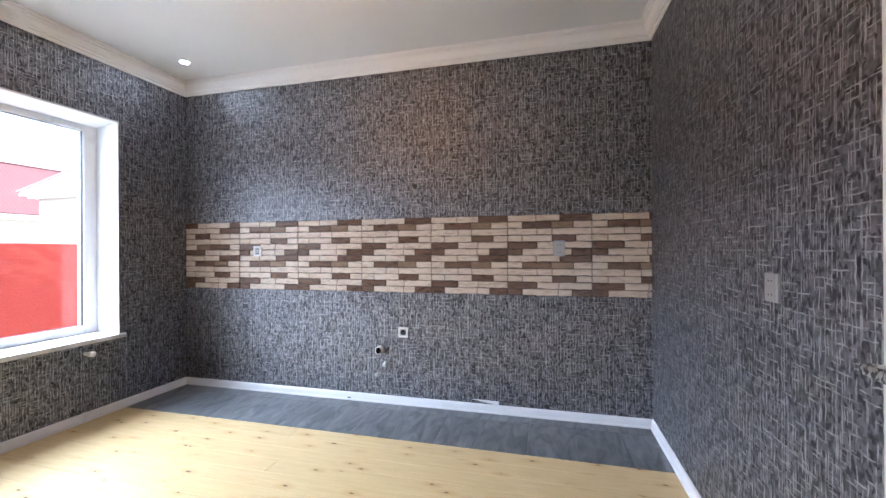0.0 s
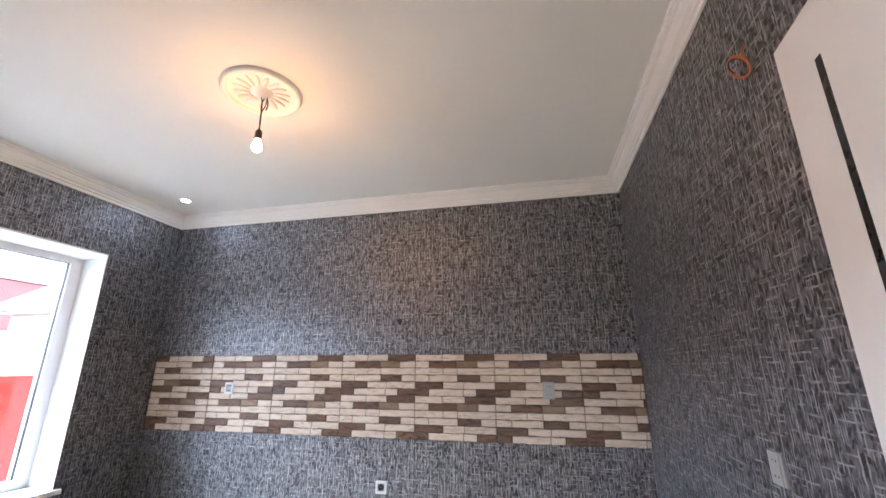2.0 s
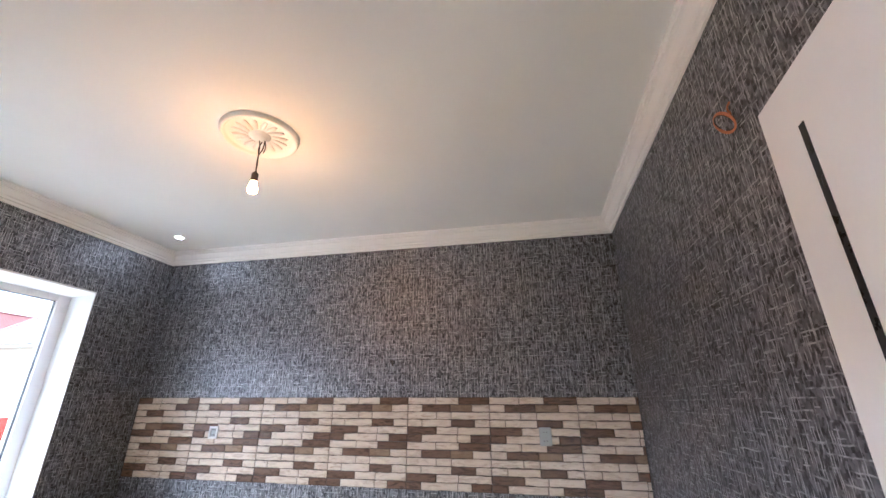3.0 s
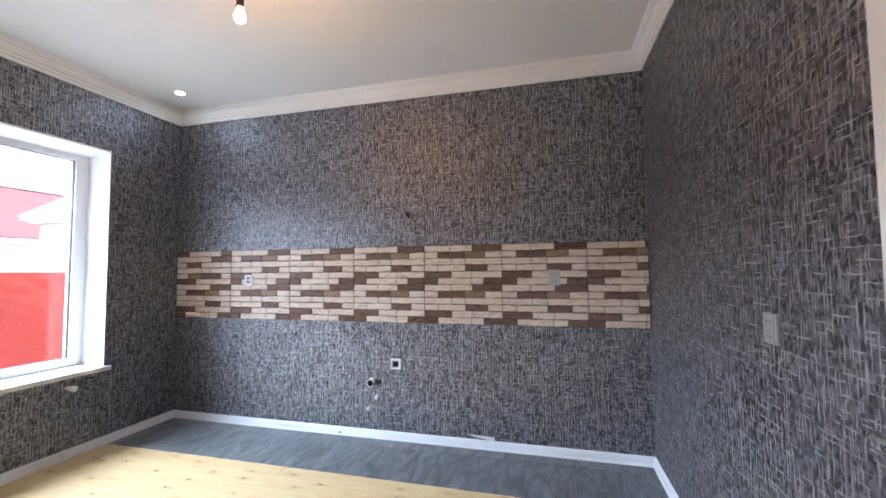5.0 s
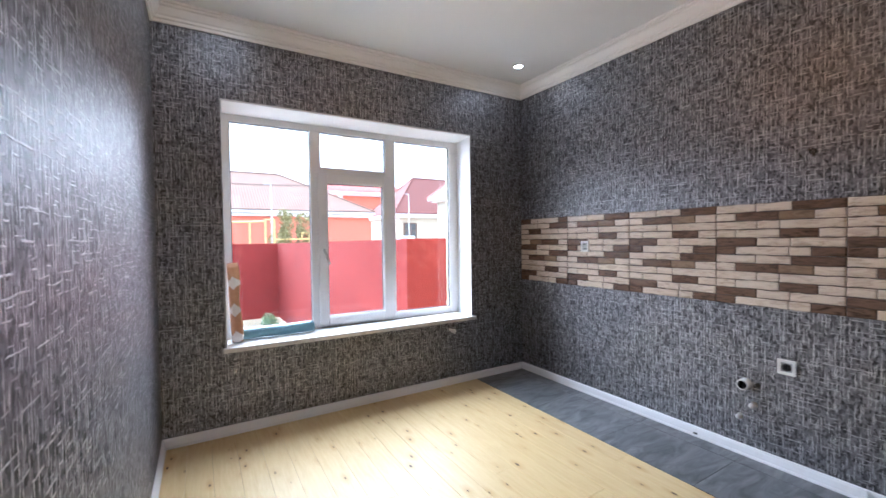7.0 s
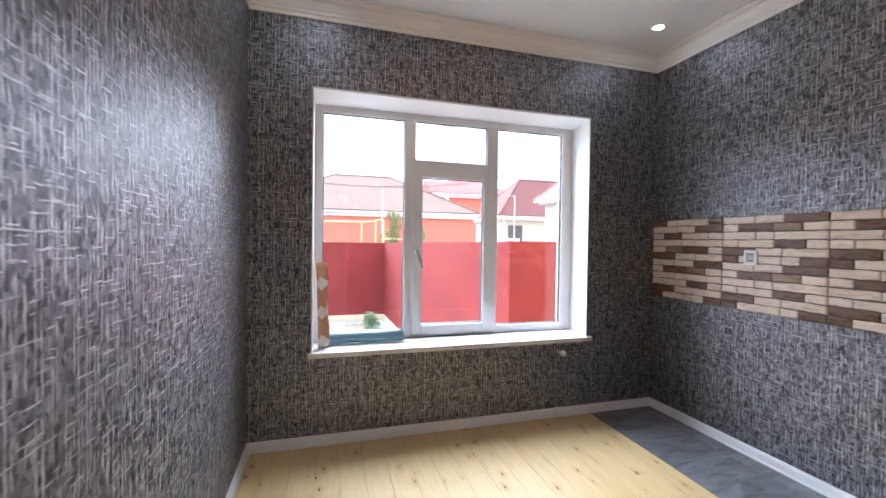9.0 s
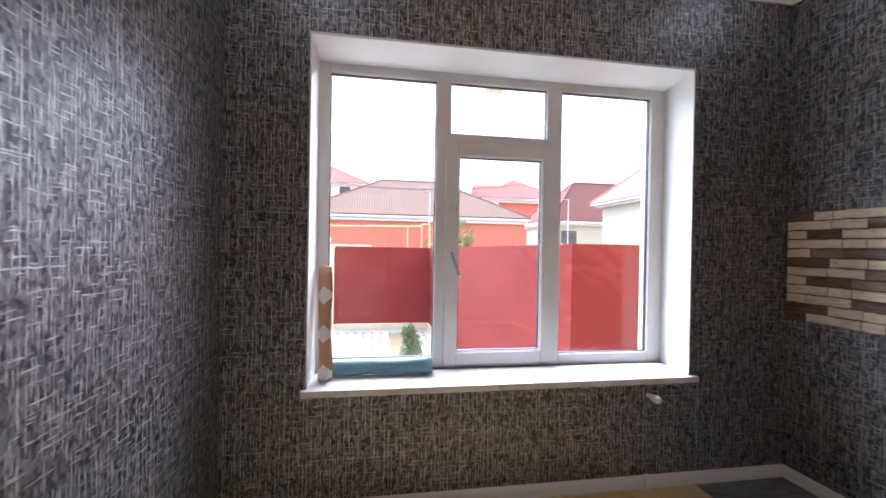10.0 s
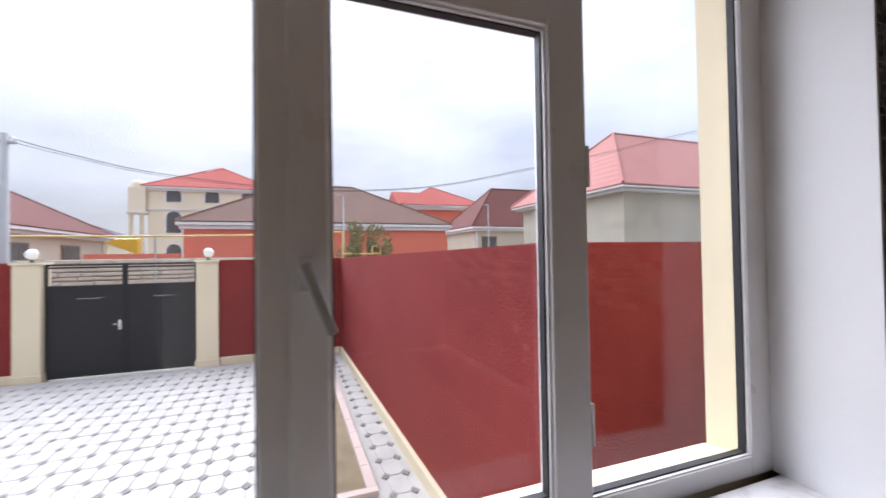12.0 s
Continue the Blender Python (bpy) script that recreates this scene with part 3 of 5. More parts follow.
def tapered(x0, x1, back, front):
    """A board whose section in y and z narrows from the front to the back."""
    bm = bmesh.new()
    rows = [[bm.verts.new((x + 2.87, y - 2.05, z - 0.6)) for y, z in ((q[0], q[2]), (q[1], q[2]), (q[1], q[3]), (q[0], q[3]))] for x, q in ((x0, back), (x1, front))]
    bm.faces.new(rows[0])
    bm.faces.new(rows[1])
    for i in range(4):
        j = (i + 1) % 4
        bm.faces.new((rows[0][i], rows[0][j], rows[1][j], rows[1][i]))
    return bm


RXB, RXF = -3.0145, XW + 0.004
part("reveal_side", tapered(RXB, RXF, (WY0 + 0.001, 1.047, 0.5985, 2.256), (WY0 + 0.001, 1.046, 0.5985, 2.268)), M_REVEAL, rev)
part("reveal_side", tapered(RXB, RXF, (3.093, WYB - 0.001, 0.5985, 2.256), (3.062, WY1 - 0.001, 0.5985, 2.268)), M_REVEAL, rev)
part("reveal_head", tapered(RXB, RXF, (WY0 + 0.001, WYB - 0.001, 2.2562, WZ1 - 0.001), (WY0 + 0.001, WY1 - 0.001, 2.2682, WZ1 - 0.001)), M_REVEAL, rev)
for y0, y1, z0, z1 in ((1.0392, 1.0465, 0.60, 2.268), (3.0615, 3.0700, 0.60, 2.268), (1.0392, 3.0700, 2.2675, 2.2790)):
    part("corner_bead", boxed(XW + 0.0042 + 2.87, XW + 0.007 + 2.87, y0 - 2.05, y1 - 2.05, z0 - 0.6, z1 - 0.6, 0.001), M_REVEAL, rev)
structure("window_board", boxed(-2.9895, -2.714, 1.0392, 3.0950, 0.5675, 0.5978, 0.0), M_MARBLE, "grey-veined marble inside window sill", "window sill")
structure("window_board_nose", boxed(-2.7455, -2.712, 1.022, 3.104, 0.566, 0.5985, 0.004), M_MARBLE, "front edge of the marble window sill", "window sill")
bm = bmesh.new()
vs = [bm.verts.new(p) for p in ((-3.0585, OY0 + 0.001, 0.5805), (-3.0585, OY1 - 0.001, 0.5805), (-3.0585, OY1 - 0.001, 0.622), (-3.0585, OY0 + 0.001, 0.622),
                                (XO - 0.01, OY0 + 0.001, 0.5805), (XO - 0.01, OY1 - 0.001, 0.5805), (XO - 0.01, OY1 - 0.001, 0.590), (XO - 0.01, OY0 + 0.001, 0.590))]
for q in ((0, 1, 2, 3), (4, 7, 6, 5), (3, 2, 6, 7), (0, 4, 5, 1), (0, 3, 7, 4), (1, 5, 6, 2)):
    bm.faces.new([vs[i] for i in q])
structure("outer_sill", bm, M_PLASTER, "cream sloping outside window sill", "window sill")
bm = boxed(-3.20, -3.12, 1.995, 2.105, 2.226, OZ1, 0.015, 3)
tagged(link_mesh("mortar_lump", bm, M_PLASTER), "cream lump of dried mortar under the lintel", "mortar lump")

# ---- door leaf, open against the east wall ----
door = thing("door_1", "open flush white door with a black inlay strip", "door", (DX1, YD, 0.0), kind="structure")
leaf = part("leaf", boxed(0.0, 0.04, 0.012, 0.871, 0.01, 2.090, 0.002), M_DOOR, door)
part("inlay_strip", boxed(-0.0012, 0.003, 0.733, 0.751, 0.15, 1.974), M_BLACK, leaf, "thin black upright inlay")
for hz in (0.25, 1.1, 1.85):
    part("hinge", lathe([(0, 0), (0.007, 0), (0.007, 0.1), (0, 0.1)], 10, Matrix.Translation((-0.006, 0.004, hz))), M_CHROME, door)
bm = lathe([(0.0, -0.0), (0.026, 0.0), (0.026, 0.007), (0.020, 0.009), (0.010, 0.010), (0.010, 0.045), (0, 0.045)], 20,
           Matrix.Translation((0, 0.815, 1.045)) @ Matrix.Rotation(radians(-90), 4, 'Y'))
part("handle_rose", bm, M_CHROME, leaf, "steel handle rose")
bm = boxed(-0.058, -0.038, 0.705, 0.828, 1.035, 1.056, 0.006, 3)
part("handle", bm, M_CHROME, leaf, "brushed steel lever handle")
bm = bmesh.new()
box(bm, 0, 0.02, -0.15, 0.0, 0, DTOP)
box(bm, DX0 - DX1, DX0 - DX1 + 0.02, -0.15, 0.0, 0, DTOP)
box(bm, DX0 - DX1 + 0.02, 0.0, -0.15, 0.0, DTOP - 0.02, DTOP - 0.0005)
part("door_frame", bm, M_DOOR, door)
leaf.rotation_euler.z = radians(-4.6)

# ---- ceiling fittings ----
def ceiling_rose(x, y):
    """Round plaster rose: stepped rim, a ring of petals and a boss."""
    t = thing("ceiling_rose", "white round moulded plaster ceiling rose", "ceiling rose", (x, y, ZC))
    part("disc", lathe([(0, -0.006), (0.165, -0.006), (0.172, -0.012), (0.178, -0.022), (0.187, -0.026), (0.195, -0.022), (0.200, -0.010), (0.201, 0.0)], 64), M_CORNICE, t, smooth=True)
    part("boss", lathe([(0, -0.030), (0.022, -0.029), (0.036, -0.022), (0.042, -0.012), (0.052, -0.010), (0.056, -0.005)], 32), M_CORNICE, t, smooth=True)
    bm = bmesh.new()
    for k in range(16):
        leaf = bmesh.new()
        bmesh.ops.create_uvsphere(leaf, u_segments=10, v_segments=6, radius=1.0)
        leaf.transform(Matrix.Rotation(2 * math.pi * k / 16, 4, 'Z') @ Matrix.Translation((0.100, 0, -0.007)) @ Matrix.Rotation(radians(8), 4, 'Z') @ Matrix.Diagonal((0.044, 0.0135, 0.011, 1)))
        me = bpy.data.meshes.new("petal_ring")
        leaf.to_mesh(me)
        leaf.free()
        bm.from_mesh(me)
        bpy.data.meshes.remove(me)
    part("petal_ring", bm, M_CORNICE, t, "ring of moulded acanthus petals", smooth=True)
    return t


RX, RY = -0.768, 2.175
ceiling_rose(RX, RY)


def bare_bulb(x, y):
    t = thing("hanging_bulb", "lit bare filament bulb hanging on twisted wires", "light bulb", (x, y, 2.513))
    for k, off in enumerate((0.010, -0.008, 0.004)):
        pts = [(off * 1.3, off, 0.285), (0.012 * math.sin(k * 2 + 1), off, 0.235), (0.010 * math.sin(k * 2 + 2.5), -off, 0.17), (-off, off, 0.12), (off * 0.6, 0, 0.070)]
        tube("wire", pts, 0.0028, M_WIRE, t, "dark twisted wire")
    tube("wire", [(0.016, 0.004, 0.285), (0.026, 0.006, 0.235), (0.020, 0.006, 0.20)], 0.0028, M_WIRE, t)
    part("socket", lathe([(0, 0.078), (0.012, 0.078), (0.017, 0.070), (0.0175, 0.036), (0.0195, 0.033), (0.0195, 0.026), (0.014, 0.024)], 20), M_WIRE, t, "dark bakelite lampholder", smooth=True)
    part("bulb", lathe([(0.013, 0.030), (0.014, 0.018), (0.018, 0.006), (0.0225, -0.006), (0.0245, -0.017), (0.0225, -0.030), (0.0155, -0.039), (0.007, -0.043), (0, -0.044)], 24), M_BULB, t, "glowing warm glass bulb", smooth=True)


bare_bulb(RX + 0.002, RY + 0.015)


def downlight(x, y):
    t = thing("downlight", "small round lit recessed ceiling spotlight", "downlight", (x, y, ZC), "ceiling downlights")
    part("trim_ring", lathe([(0.030, -0.001), (0.033, -0.006), (0.042, -0.007), (0.047, -0.003), (0.048, 0.0)], 32), M_WHITE, t, smooth=True)
    part("lens", lathe([(0, -0.004), (0.030, -0.004), (0.030, -0.001)], 24), M_SPOT, t, "glowing frosted lens")
    return t


spot = downlight(-2.355, 3.315)
copy_thing(spot, Matrix.Translation((-2.355, 1.06, ZC)))


# ---- wall fittings ----
def wall_pose(x, y, z, wall):
    """Local x along the wall, y out of the wall, z up."""
    return pose(x, y, z, 0, 0, {"north": 180, "east": 90, "west": -90}[wall])


def double_socket(wall, x, y, z, mat, label, h=0.115):
    t = thing("wall_socket", label, "socket")
    part("plate", boxed(-0.04, 0.04, 0.0, 0.010, -h / 2, h / 2, 0.003), mat, t)
    for s in (-1, 1):
        part("insert", boxed(-0.028, 0.028, 0.010, 0.0125, s * h * 0.24 - 0.023, s * h * 0.24 + 0.023, 0.001), mat, t)
        for d in (-0.0095, 0.0095):
            part("pin_hole", lathe([(0, 0.0002), (0.0035, 0.0002), (0.0035, 0)], 10, Matrix.Translation((d, 0.0126, s * h * 0.24)) @ Matrix.Rotation(radians(-90), 4, 'X')), M_BLACK, t)
    t.matrix_world = wall_pose(x, y, z, wall)
    return t


double_socket("north", 0.631, YN - 0.010, 1.254, M_GREYPL, "grey double wall socket on the brick-look tiles")
double_socket("east", XE, 2.125, 1.124, M_GREYPL, "grey double wall socket on dark wallpaper", 0.092)


def open_socket(x, y, z, w, h, rows, label):
    """A white socket rim with its dark insides showing."""
    t = thing("wall_socket", label, "socket")
    bm = bmesh.new()
    b = 0.014
    for q in ((-w / 2, w / 2, -h / 2, -h / 2 + b), (-w / 2, w / 2, h / 2 - b, h / 2), (-w / 2, -w / 2 + b, -h / 2 + b, h / 2 - b), (w / 2 - b, w / 2, -h / 2 + b, h / 2 - b)):
        box(bm, q[0], q[1], 0.0, 0.012, q[2], q[3])
    part("rim", bm, M_WHITE, t)
    part("back_box", boxed(-w / 2 + b, w / 2 - b, 0.0, 0.004, -h / 2 + b, h / 2 - b), M_GREYPL, t, "grey unfinished inside")
    for k in range(rows):
        zz = (k - (rows - 1) / 2) * h * 0.42
        if rows == 1:
            bm = lathe([(0, 0.0), (0.021, 0.0), (0.021, 0.004), (0.017, 0.005), (0.0165, 0.0)], 20, Matrix.Translation((0, 0.004, zz)) @ Matrix.Rotation(radians(-90), 4, 'X'))
            part("contact_ring", bm, M_GASKET, t)
        else:
            part("contact_slot", boxed(-0.016, 0.016, 0.004, 0.0065, zz - 0.003, zz + 0.003, 0.001), M_GASKET, t)
    t.matrix_world = wall_pose(x, y, z, "north")
    return t


open_socket(-1.948, YN - 0.010, 1.243, 0.078, 0.090, 2, "white socket frame with grey insert on tiles")
open_socket(-0.582, YN, 0.583, 0.082, 0.082, 1, "white single socket low on the dark wallpaper")

t = thing("drain_pipe", "open grey plastic drain pipe end in the wall", "pipe")
part("pipe_ring", lathe([(0.0245, 0.055), (0.030, 0.055), (0.031, 0.05), (0.031, 0.0), (0.037, 0.0)], 24), M_WHITE, t, smooth=True)
part("pipe_bore", lathe([(0, 0.012), (0.025, 0.012), (0.025, 0.054)], 24), M_BLACK, t, "dark pipe mouth")
# small dark disc lying on the wall to one side of the pipe
part("wall_gap", lathe([(0, 0.0015), (0.010, 0.0015), (0.014, 0.0)], 14, Matrix.Translation((0.060, 0.004, 0))), M_BLACK, t, "small dark disc on the paper beside the pipe")
t.matrix_world = pose(-0.778, YN, 0.436, 90, 0, 0)
for x, z, r in ((-0.738, 0.317, 0.016), (-0.808, 0.229, 0.014)):
    t = thing("capped_water_outlet", "capped white water outlet low on wallpaper", "pipe cap", group="capped water outlets")
    part("collar", lathe([(r * 1.35, 0), (r * 1.35, 0.004), (r, 0.008)], 20), M_CHROME, t, smooth=True)
    part("cap", lathe([(r, 0.006), (r, 0.03), (r * 0.8, 0.036), (0, 0.037)], 20), M_WHITE, t, smooth=True)
    t.matrix_world = pose(x, YN, z, 90, 0, 0)

t = thing("cable_stub", "short dark cable stub sticking from the wall", "cable")
tube("cable", [(0, 0.0, 0), (0.004, -0.02, -0.004), (0.012, -0.035, -0.016), (0.016, -0.038, -0.03)], 0.007, M_WIRE, t)
part("hole", lathe([(0, 0.001), (0.016, 0.001), (0.018, 0)], 12, Matrix.Rotation(radians(90), 4, 'X')), M_BLACK, t, "dark cable hole")
tube("cable", [(0.006, 0.0, 0.003), (-0.006, -0.02, 0.01), (-0.012, -0.03, 0.004)], 0.004, M_WIRE, t)
t.location = (-0.48, YN, 1.759)

t = thing("wire_coil", "coil of orange and brown wires on the wall", "wires")
for k in range(4):
    r = 0.025 + 0.003 * k
    pts = [(-0.026 - 0.022 * math.sin(a + k * 0.4), r * 1.15 * math.cos(a + k * 0.4), r * 0.9 * math.sin(a + k * 0.4)) for a in [i * 2 * math.pi / 10 for i in range(10 + k % 2)]]
    tube("wire", pts, 0.0022, M_COPPER if k else M_WIRE, t)
tube("wire", [(0.0, 0.0, 0.03), (-0.012, -0.01, 0.045), (-0.012, -0.03, 0.055)], 0.003, M_COPPER, t)
t.location = (XE, 1.813, 2.297)

t = thing("heating_pipe_stub", "capped white heating pipe under the sill", "pipe cap")
part("stub", lathe([(0.012, 0), (0.012, 0.055)], 16), M_WHITE, t, smooth=True)
part("cap", lathe([(0.012, 0.045), (0.019, 0.047), (0.020, 0.080), (0.016, 0.086), (0, 0.087)], 16), M_WHITE, t, "white plastic screw cap", smooth=True)
t.matrix_world = pose(XW, 2.826, 0.497, 0, 90, 0)

bm = bmesh.new()
vs = [bm.verts.new(p) for p in ((-0.02, YN - 0.006, 0.094), (0.188, YN - 0.022, 0.066), (0.186, YN - 0.018, 0.096), (0.06, YN - 0.012, 0.094),
                                (-0.02, YN - 0.004, 0.096), (0.188, YN - 0.019, 0.066), (0.186, YN - 0.015, 0.097), (0.06, YN - 0.009, 0.097))]
for q in ((0, 1, 2, 3), (4, 7, 6, 5), (0, 4, 5, 1), (1, 5, 6, 2), (2, 6, 7, 3), (3, 7, 4, 0)):
    bm.faces.new([vs[i] for i in q])
tagged(link_mesh("paper_scrap", bm, M_SKIRT), "white torn strip on top of the skirting", "paper scrap")


# ---- rolls on the window sill ----
def uv_tube(r, length, seg=40, flap=0.0, sag=0.0):
    """A rolled sheet, slightly uneven, with its end lip; u round it, v along it."""
    bm = bmesh.new()
    uv = bm.loops.layers.uv.new("uv")
    rows = []
    n = 14
    for k in range(n + 1):
        z = length * k / n
        row = []
        for i in range(seg + 1):
            a = 2 * math.pi * 1.12 * i / seg
            rr = r * (1 + 0.02 * math.sin(3 * a + k * 0.4)) - 0.003 * (1 - i / seg)
            if i > seg * 0.86:
                rr += flap * ((i / seg - 0.86) / 0.14) ** 1.5 * (0.7 + 0.3 * math.sin(k * 0.7))
            row.append(bm.verts.new((rr * math.cos(a), rr * math.sin(a) + sag * math.sin(k * 0.9) * 0.3, z)))
        rows.append(row)
    for k in range(n):
        for i in range(seg):
            f = bm.faces.new((rows[k][i], rows[k][i + 1], rows[k + 1][i + 1], rows[k + 1][i]))
            for lp, (uu, vv) in zip(f.loops, ((i, k), (i + 1, k), (i + 1, k + 1), (i, k + 1))):
                lp[uv].uv = (uu / seg, vv / n)
    return bm


def paper_roll(name, label, r, length, mat, m, flap, sag):
    t = thing(name, label, "wallpaper roll")
    ob = part("rolled_sheet", uv_tube(r, length, flap=flap, sag=sag), mat, t, smooth=True)
    so = ob.modifiers.new("thickness", 'SOLIDIFY')
    so.thickness = 0.0012
    inner = part("core", uv_tube(r * 0.86, length * 0.995, sag=0), mat, t, smooth=True)
    s2 = inner.modifiers.new("thickness", 'SOLIDIFY')
    s2.thickness = 0.004
    t.matrix_world = m


paper_roll("upright_wallpaper_roll", "tan and white hexagon wallpaper roll standing upright", 0.035, 0.562, M_HEX,
           pose(-2.862, 1.114, 0.606, 1.6, -10.0, 0), 0.028, 0.0)
paper_roll("lying_vinyl_roll", "teal vinyl roll lying on the window sill", 0.041, 0.545, M_TEAL,
           pose(-2.928, 1.118, 0.642, -90, 0, 0), 0.006, 0.004)

# ---- yard, gate and boundary ----
structure("ground", boxed(-900, 500, -700, 700, GZ - 0.4, GZ - 0.06), M_ASPHALT, "bare grey-brown street ground", "ground")
PX0 = -12.70
structure("paving_bed", boxed(PX0, XO - 0.002, -12.0, 3.1, GZ - 0.059, GZ - 0.012), M_PAVE_L, "grey joints under the yard paving", "paving")
GX = -12.85
TOP = 1.245


def red_wall(name, x0, x1, y0, y1, plinth, top=TOP):
    w = tagged(link_mesh(name, boxed(x0, x1, y0, y1, GZ - 0.06, top, 0.004), M_RED), "rough dark red rendered boundary wall", "boundary wall", kind="structure")
    px0, px1, py0, py1 = plinth
    bm = boxed(px0, px1, py0, py1, GZ - 0.05, GZ + 0.15, 0.012)
    part("plinth", bm, M_STONE, w, "cream stone plinth along the foot")
    return w


red_wall("boundary_wall_gate", GX - 0.25, GX, 0.155, 3.2, (GX + 0.0005, GX + 0.05, 0.185, 2.86))
red_wall("boundary_wall_street", GX - 0.25, GX, -14.0, -3.485, (GX + 0.0005, GX + 0.05, -14.0, -3.515))


def slanted(xa, ya0, ya1, xb, yb0, yb1, z0, z1, z2=None):
    """A wall block whose two ends lie at different y and may differ in height."""
    z2 = z1 if z2 is None else z2
    bm = bmesh.new()
    rows = [[bm.verts.new(p) for p in ((x, y0, z0), (x, y1, z0), (x, y1, zt), (x, y0, zt))] for x, y0, y1, zt in ((xa, ya0, ya1, z1), (xb, yb0, yb1, z2))]
    bm.faces.new(rows[0])
    bm.faces.new(rows[1])
    for i in range(4):
        j = (i + 1) % 4
        bm.faces.new((rows[0][i], rows[0][j], rows[1][j], rows[1][i]))
    return bm


w = structure("boundary_wall_side", slanted(GX + 0.001, 2.915, 3.2, -4.2295, 3.12, 3.38, GZ - 0.06, TOP - 0.004, 1.326), M_RED, "rough dark red rendered boundary wall", "boundary wall")
part("plinth", slanted(GX + 0.06, 2.86, 2.914, -4.19, 3.065, 3.118, GZ - 0.05, GZ + 0.15), M_STONE, w, "cream stone plinth along the foot")
w = red_wall("boundary_wall_house", -4.48, -4.2315, 3.16, 9.0, (-4.229, -4.19, 3.12, 9.0), 1.33)
structure("boundary_wall_far", boxed(GX, -3.3, -14.25, -14.0, GZ - 0.06, TOP), M_RED, "rough dark red rendered boundary wall", "boundary wall")


def gate_post(y0, y1):
    ym = (y0 + y1) / 2
    t = thing("gate_post", "cream rendered square gate post with a globe lamp", "gate post", (GX - 0.1, ym, GZ), "gate posts")
    h = y1 - y0
    part("shaft", boxed(-0.2, 0.2, -h / 2, h / 2, -0.05, 2.35, 0.01), M_PLASTER, t)
    part("base_stone", boxed(-0.235, 0.235, -h / 2 - 0.03, h / 2 + 0.03, -0.05, 0.13, 0.012), M_STONE, t)
    part("cap", boxed(-0.23, 0.23, -h / 2 - 0.03, h / 2 + 0.03, 2.35, 2.40, 0.008), M_PLASTER, t)
    lamp = thing("globe_lamp", "white opal globe lamp on a short black stem", "outdoor lamp", (GX - 0.1, ym, GZ + 2.40), "gate lamps")
    part("stem", lathe([(0.06, 0), (0.06, 0.012), (0.025, 0.02), (0.02, 0.06), (0.05, 0.075)], 20), M_GATE, lamp, smooth=True)
    part("globe", lathe([(0.11 * math.sin(a), 0.17 - 0.11 * math.cos(a)) for a in [0.35 + i * (math.pi - 0.35) / 14 for i in range(15)]], 28), M_GLOBE, lamp, smooth=True)


gate_post(-3.48, -3.03)
gate_post(-0.29, 0.15)


def gate():
    t = thing("double_gate", "black sheet-metal double gate with open top bays", "gate", (GX - 0.06, -1.66, GZ))
    for s in (-1, 1):
        y0, y1 = sorted((s * 0.004, s * 1.362))
        leaf = part("gate_leaf", boxed(-0.012, 0.012, y0 + 0.03, y1 - 0.03, 0.0, 1.88), M_GATE, t)
        for q in ((y0, y0 + 0.045, -0.01, 2.36), (y1 - 0.045, y1, -0.01, 2.36)):
            part("upright", boxed(-0.025, 0.025, q[0], q[1], q[2], q[3], 0.003), M_GATE, leaf)
        for z in (-0.01, 1.86, 2.265, 2.32):
            part("rail", boxed(-0.022, 0.022, y0 + 0.0455, y1 - 0.0455, z, z + (0.035 if z > 2 else 0.045), 0.003), M_GATE, leaf)
        part("weld_seam", boxed(0.012, 0.016, y0 + 0.5, y0 + 0.95, 1.62, 1.632, 0.001), M_GREYPL, leaf)
    part("lock_plate", boxed(0.022, 0.030, -0.12, -0.06, 0.93, 1.14, 0.003), M_CHROME, t, "steel lock plate")
    part("handle", boxed(0.055, 0.072, -0.20, -0.085, 1.045, 1.065, 0.006), M_CHROME, t, "steel lever handle")


gate()

# planting bed and kerbs
bed = tagged(link_mesh("planting_bed", boxed(-12.0, -6.42, 1.70, 2.44, GZ - 0.03, GZ + 0.02, 0.006), M_SOIL), "narrow bare earth planting bed", "planting bed", kind="structure")
for k in range(12):
    part("kerb_stone", boxed(-6.42 - 0.465 * (k + 1) + 0.006, -6.42 - 0.465 * k, 2.441, 2.545, GZ - 0.03, GZ + 0.05, 0.008), M_KERB, bed)
    part("kerb_stone", boxed(-6.42 - 0.465 * (k + 1) + 0.006, -6.42 - 0.465 * k, 1.60, 1.699, GZ - 0.03, GZ + 0.05, 0.008), M_KERB, bed)
part("kerb_stone", boxed(-6.418, -6.32, 1.60, 2.545, GZ - 0.03, GZ + 0.05, 0.008), M_KERB, bed)


